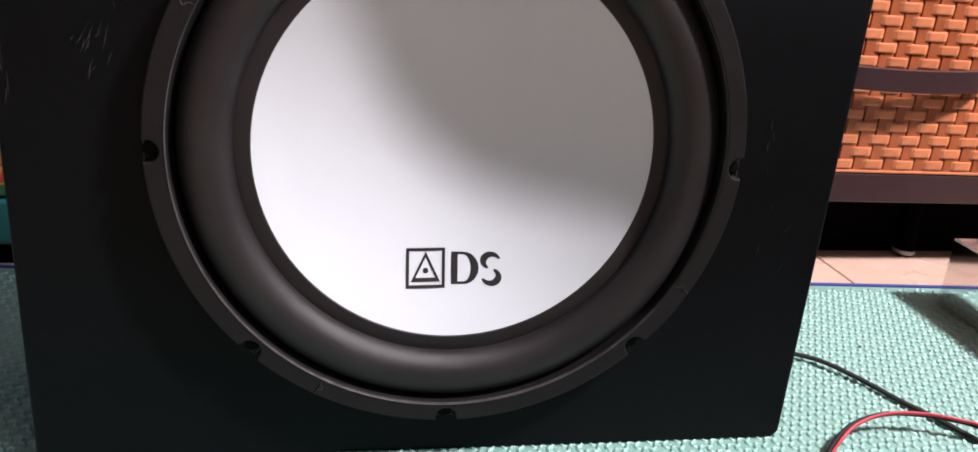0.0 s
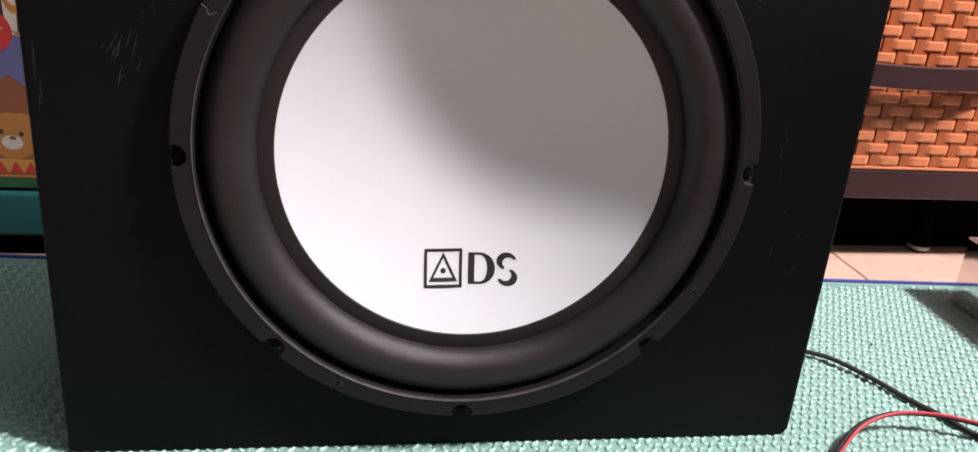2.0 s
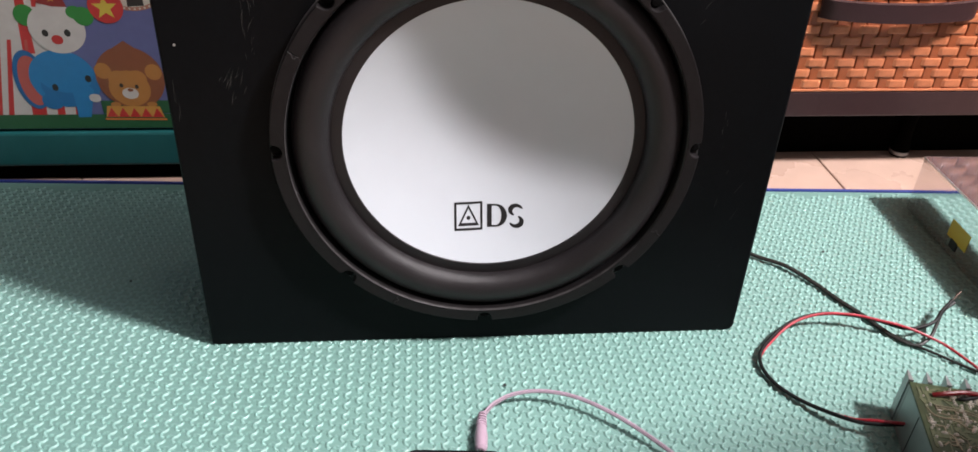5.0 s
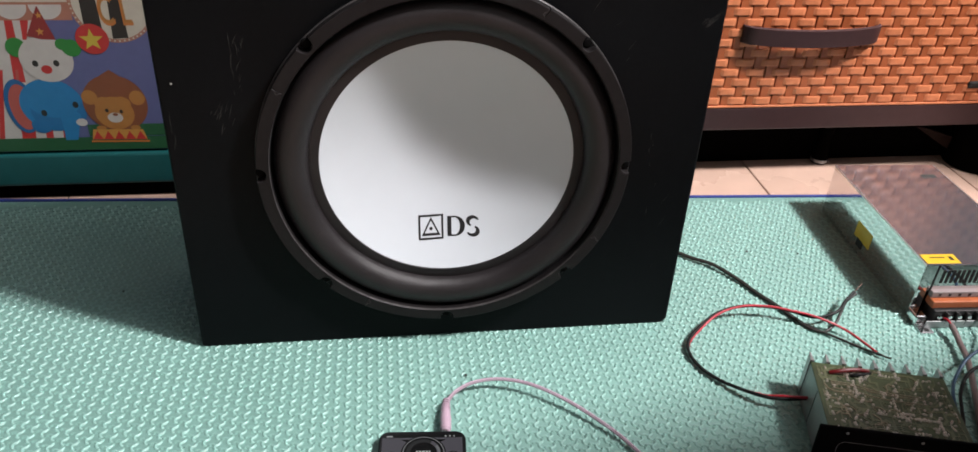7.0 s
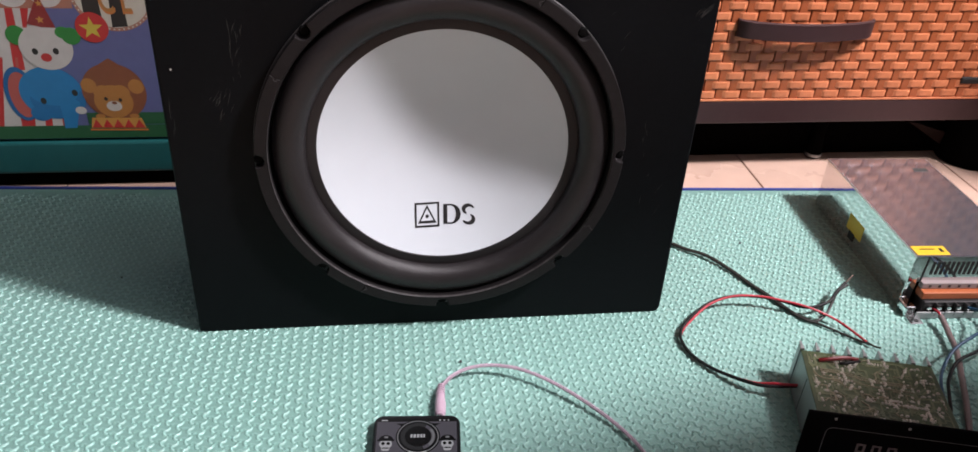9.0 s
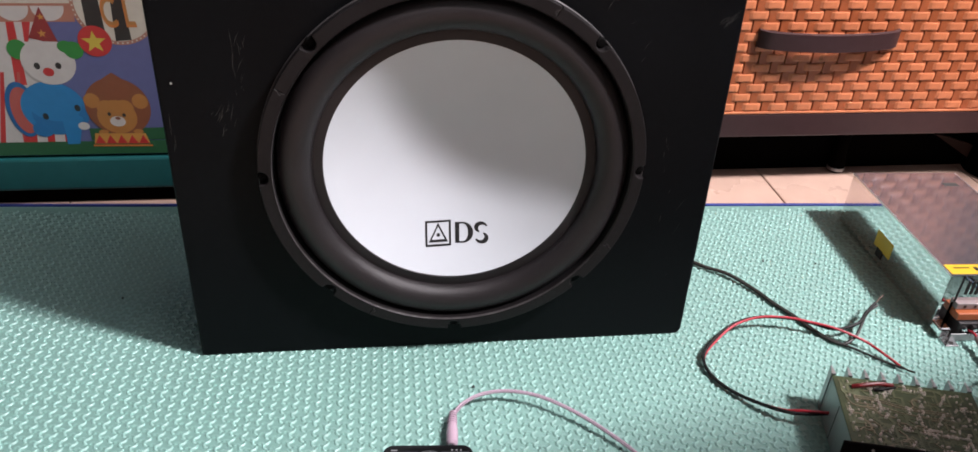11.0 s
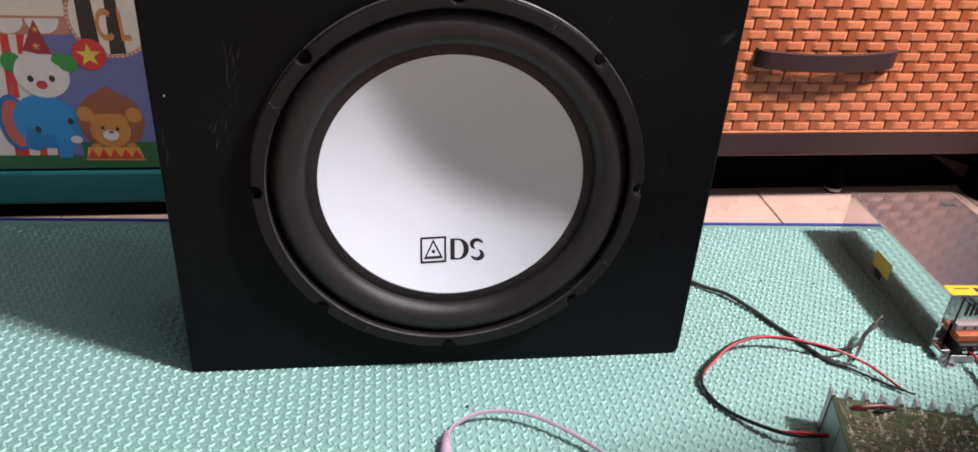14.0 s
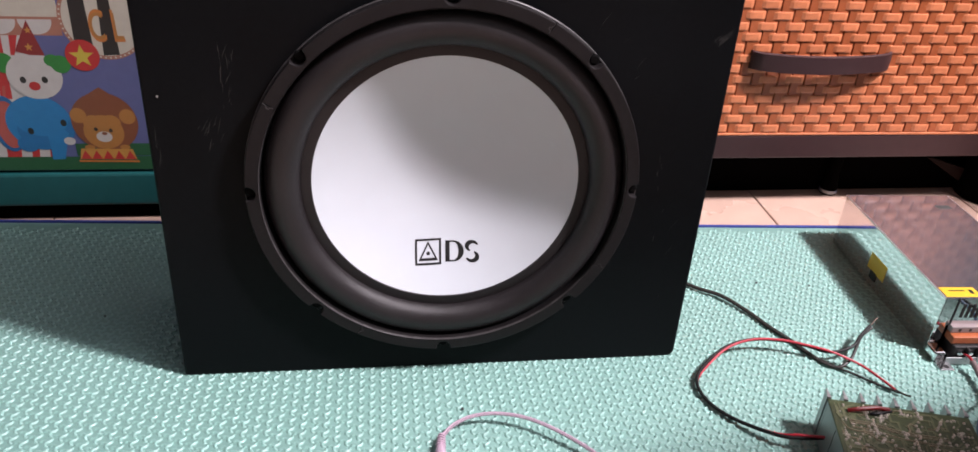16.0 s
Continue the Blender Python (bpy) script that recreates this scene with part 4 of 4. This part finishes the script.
# ---- phone ----
phone = thing("phone", "black smartphone lying on the mat with its screen on", "phone", (-0.0295, -0.1285, 0.0012), -4.0)
PW, PL, PT = 0.0705, 0.152, 0.0085
bm = prism(rect(-PW / 2, PW / 2, -PL, 0, 0.0085, 6), PT, lambda u, v, n: Vector((u, v, n)))
bmesh.ops.bevel(bm, geom=[e for e in bm.edges if abs(e.verts[0].co.z - e.verts[1].co.z) < 1e-6], offset=0.0016, segments=3, affect="EDGES", profile=0.5)
part("body", bm, M_PHONE, phone, "black rounded phone body")
flat = lambda z: (lambda u, v, n: Vector((u, v, PT + z + n)))
scr = part("screen", prism(rect(-PW / 2 + 0.003, PW / 2 - 0.003, -PL + 0.006, -0.0035, 0.006, 5), 0.0001, flat(0)), G_SCREEN_DARK, phone, "lit dark screen")
part("picture", prism(rect(-PW / 2 + 0.003, PW / 2 - 0.003, -0.041, -0.0075), 0.0001, flat(0.0001)), G_SCREEN, scr)
for r, z, m in ((0.0178, 0.0002, G_SCREEN_DARK), (0.0168, 0.0003, G_SCREEN_GREY), (0.0158, 0.0004, G_SCREEN_DARK), (0.0140, 0.0005, G_SCREEN_MID), (0.0105, 0.0007, G_SCREEN_DARK)):
    part("picture_disc", prism(disc(0.001, -0.0235, r, n=40), 0.0001, flat(z)), m, scr)
for a0, a1, r0, r1, m in ((-70, 60, 0.0108, 0.0138, G_SCREEN), (-45, 35, 0.0114, 0.0134, G_SCREEN_GREY), (-115, -65, 0.0160, 0.0172, G_SCREEN_WHITE)):
    arc = disc(0.001, -0.0235, r1, n=20, a0=a0, a1=a1) + disc(0.001, -0.0235, r0, n=20, a0=a0, a1=a1)[::-1]
    part("picture_arc", prism(arc, 0.0001, flat(0.0006 if m != G_SCREEN_GREY else 0.0007)), m, scr)
for u in (-0.0130, 0.0150):
    part("picture_lug", prism([(u - 0.004, -0.0095), (u + 0.004, -0.0095), (u + (0.001 if u < 0 else -0.001), -0.0125)], 0.0001, flat(0.0002)), G_SCREEN_DARK, scr)
for u0, u1 in ((-0.0050, -0.0034), (-0.0028, -0.0006), (0.0, 0.0022), (0.0028, 0.0046), (0.0052, 0.0066)):
    part("picture_bar", prism(rect(u0, u1, -0.0250, -0.0216), 0.0001, flat(0.0009)), G_SCREEN_WHITE, scr)
for u in (-0.0245, 0.0245):
    part("picture_oval", prism(disc(u, -0.0308, 0.0050, 0.0048, 24), 0.0001, flat(0.0002)), G_SCREEN_WHITE, scr)
    part("picture_block", prism(rect(u - 0.0032, u + 0.0032, -0.0378, -0.0330, 0.0015, 3), 0.0001, flat(0.0003)), G_SCREEN_WHITE, scr)
    for du in (-0.0021, 0.0021):
        part("picture_spot", prism(disc(u + du, -0.0305, 0.0014, 0.0015, 14), 0.0001, flat(0.0005)), G_SCREEN_DARK, scr)
    part("picture_line", prism(rect(u - 0.0026, u + 0.0026, -0.0356, -0.0346), 0.0001, flat(0.0005)), G_SCREEN_DARK, scr)
    part("picture_cap", prism(disc(u, -0.0265, 0.0056, 0.0046, 24, 0, 180), 0.0001, flat(0.0004)), G_SCREEN_DARK, scr)
    part("picture_peak", prism(rect(u - 0.0066, u + 0.0066, -0.0280, -0.0262), 0.0001, flat(0.0006)), G_SCREEN_DARK, scr)
    part("picture_bar", prism(rect(u - 0.0014, u + 0.0016, -0.0252, -0.0232), 0.0001, flat(0.0006)), G_SCREEN_GREY, scr)
part("progress_line", prism(rect(-PW / 2 + 0.003, -0.022, -0.0415, -0.0408), 0.0001, flat(0.0002)), G_SCREEN_RED, scr)
for u0, u1 in ((-0.024, -0.013), (-0.011, -0.001), (0.001, 0.006), (0.008, 0.019)):
    part("text_bar", prism(rect(u0, u1, -0.0455, -0.0435), 0.0001, flat(0.0001)), G_SCREEN_WHITE, scr)
for u0, u1 in ((-0.029, -0.024), (0.018, 0.0195), (0.0215, 0.023), (0.025, 0.0262)):
    part("status_bar", prism(rect(u0, u1, -0.0066, -0.0054), 0.0001, flat(0.0001)), G_SCREEN_WHITE, scr)

# ---- pink audio lead ----
lead = thing("audio_lead", "pale pink twin audio cable plugged into the phone", "cable")
part("plug", tube([(-0.0107, -0.1276, 0.0062), (-0.0104, -0.1255, 0.0062), (-0.0096, -0.114, 0.0065), (-0.0088, -0.104, 0.0068), (-0.0082, -0.099, 0.0072)], 0.004, 16, steps=0, radii=[0.0030, 0.0047, 0.0049, 0.0036, 0.0024]), M_PINK, lead, "moulded pink plug", smooth=True)
part("plug_tip", tube([(-0.0112, -0.1295, 0.0062), (-0.0105, -0.1232, 0.0062)], 0.0024, 14, steps=0), M_CHROME, lead)
for k in range(5):
    t = k * 0.0026
    part("strain_ring", tube([(-0.0090 + t * 0.14, -0.1055 + t, 0.0068 + t * 0.05), (-0.0088 + t * 0.14, -0.1041 + t, 0.0069 + t * 0.05)], 0.0043 - t * 0.11, 14, steps=0), M_PINK, lead)
run = [(-0.0085, -0.103, 0.0068), (-0.006, -0.095, 0.0078), (0.003, -0.0855, 0.0100), (0.019, -0.0785, 0.0118), (0.041, -0.0775, 0.0125), (0.066, -0.0855, 0.0125), (0.092, -0.1025, 0.0105), (0.116, -0.1245, 0.0075), (0.136, -0.1485, 0.005), (0.150, -0.175, 0.004), (0.162, -0.215, 0.003), (0.178, -0.27, 0.003)]
# one strand paler, one darker: the cable's highlight and dark side as colour
part("strand", tube(shifted(run, 0.00095), 0.0009), M_PINK, lead, smooth=True)
part("strand", tube(shifted(run, -0.00095), 0.0009), M_PINKCLEAR, lead, "clear strand, darker as the cable's shaded side", smooth=True)

# ---- speaker wires ----
spk = thing("speaker_cable", "dark grey twin speaker cable from behind the subwoofer", "cable")
g1 = [(0.14, 0.235, 0.003), (0.20, 0.19, 0.003), (0.245, 0.143, 0.003), (0.278, 0.106, 0.004), (0.301, 0.087, 0.005), (0.319, 0.060, 0.004), (0.331, 0.036, 0.003), (0.343, 0.014, 0.003), (0.351, -0.004, 0.003), (0.360, -0.020, 0.003)]
ga = g1 + [(0.382, -0.041, 0.003), (0.398, -0.057, 0.003), (0.411, -0.069, 0.004)]
gb = g1 + [(0.372, -0.0285, 0.003), (0.385, -0.0235, 0.007), (0.396, -0.012, 0.012), (0.407, 0.0, 0.016), (0.420, 0.006, 0.021)]
part("strand", tube(shifted(ga, 0.0011), 0.00125), M_GREYWIRE, spk, smooth=True)
part("strand", tube(shifted(gb, -0.0011), 0.0015), M_GREYWIRE, spk, smooth=True)
pw = thing("power_lead", "red and black twin wire from the amplifier", "cable")
r1 = [(0.304, -0.127, 0.016), (0.285, -0.1225, 0.014), (0.268, -0.114, 0.010), (0.243, -0.088, 0.004), (0.229, -0.064, 0.0035), (0.2285, -0.040, 0.005), (0.248, -0.019, 0.008), (0.271, -0.004, 0.012), (0.297, 0.0015, 0.015), (0.324, -0.001, 0.015), (0.345, -0.008, 0.014), (0.368, -0.0175, 0.012)]
twist = [60, 120, 200, 225, 225, 250, 210, 160, 140, 130, 130, 130]
red_line, black_line = [], []
for k, p in enumerate(r1):
    d = Vector(r1[min(k + 1, 11)]) - Vector(r1[max(k - 1, 0)])
    side, a = Vector((-d.y, d.x, 0)).normalized(), radians(twist[k])
    off = 0.0012 * (math.cos(a) * side + math.sin(a) * Vector((0, 0, 1)))
    red_line.append(Vector(p) + off)
    black_line.append(Vector(p) - off)
part("red_wire", tube(red_line + [(0.391, -0.033, 0.008), (0.404, -0.053, 0.005), (0.409, -0.064, 0.004)], 0.0012), M_RED, pw, "red insulated wire", smooth=True)
part("black_wire", tube(black_line + [(0.391, -0.0145, 0.015), (0.405, -0.003, 0.0185), (0.419, 0.007, 0.022)], 0.0016), M_BLACKWIRE, pw, "black insulated wire", smooth=True)
part("bare_end", tube([(0.408, -0.062, 0.004), (0.414, -0.0705, 0.004), (0.418, -0.074, 0.005)], 0.0009), M_STRAND, pw)
part("bare_end", tube([(0.418, 0.006, 0.021), (0.426, 0.012, 0.0235), (0.431, 0.015, 0.025)], 0.0008), M_STRAND, pw)

# ---- leads between supply and amplifier ----
lead2 = thing("mains_lead", "mauve-grey sheathed cable from the terminals", "cable")
part("sheath", tube([(0.4988, -0.041, 0.0128), (0.4975, -0.052, 0.0105), (0.494, -0.065, 0.009), (0.4865, -0.087, 0.009), (0.469, -0.122, 0.008), (0.454, -0.152, 0.006), (0.438, -0.180, 0.005), (0.416, -0.214, 0.005)], 0.0028, 12), M_MAUVEWIRE, lead2, smooth=True)
part("core_wire", tube([(0.4985, -0.0262, 0.0115), (0.4992, -0.036, 0.0135), (0.498, -0.046, 0.012), (0.4965, -0.055, 0.0105)], 0.0012), M_RED, lead2, "red core")
lead3 = thing("supply_wire", "blue insulated wire curling to the amplifier", "wire")
part("insulation", tube([(0.535, -0.0275, 0.0115), (0.536, -0.05, 0.022), (0.518, -0.078, 0.03), (0.492, -0.092, 0.031), (0.466, -0.104, 0.027), (0.446, -0.121, 0.020), (0.434, -0.138, 0.018), (0.427, -0.158, 0.012), (0.418, -0.168, 0.012)], 0.0016), M_BLUEWIRE, lead3, smooth=True)
lead4 = thing("supply_wire", "dark insulated wire curling to the amplifier", "wire")
part("insulation", tube([(0.545, -0.0275, 0.0115), (0.548, -0.055, 0.018), (0.524, -0.09, 0.024), (0.492, -0.104, 0.024), (0.466, -0.113, 0.02), (0.45, -0.128, 0.013), (0.441, -0.145, 0.009), (0.433, -0.16, 0.007), (0.419, -0.17, 0.009)], 0.0016), M_BLACKWIRE, lead4, smooth=True)

# crumbs on the mat
for x, y, s in ((0.013, -0.059, 0.0016), (0.352, 0.113, 0.0017), (0.41, 0.105, 0.0012), (-0.32, 0.09, 0.0015)):
    bm = bmesh.new()
    bmesh.ops.create_icosphere(bm, subdivisions=1, radius=s)
    for v in bm.verts:
        v.co *= rng.uniform(0.6, 1.2)
        v.co.z *= 0.6
    ob = mesh_object("crumb", bm, M_DARK)
    ob.location = (x, y, 0.0018)
    tagged(ob, "tiny dark crumb on the green mat", "crumb", "crumbs on the mat")

# ---- floor tiles, one by one ----
TP = 0.2962
tile_mesh = bpy.data.meshes.new("tile")
bm = box(-TP / 2 + 0.001, TP / 2 - 0.001, -TP / 2 + 0.001, TP / 2 - 0.001, -0.006, 0, 0.0008, 1)
bm.to_mesh(tile_mesh)
bm.free()
tile_mesh.materials.append(M_TILE)
for ix in range(-9, 13):
    for iy in range(-15, 3):
        cx, cy = 0.447 + TP / 2 + (ix - 1) * TP, 0.45 + TP / 2 + (iy - 1) * TP
        if WX0 + TP / 2 < cx < WX1 - TP / 2 and WY0 + TP / 2 < cy < WY1 - TP / 2:
            t = new("tile", tile_mesh)
            t.parent = floor
            t.location = (cx, cy, FLOOR)
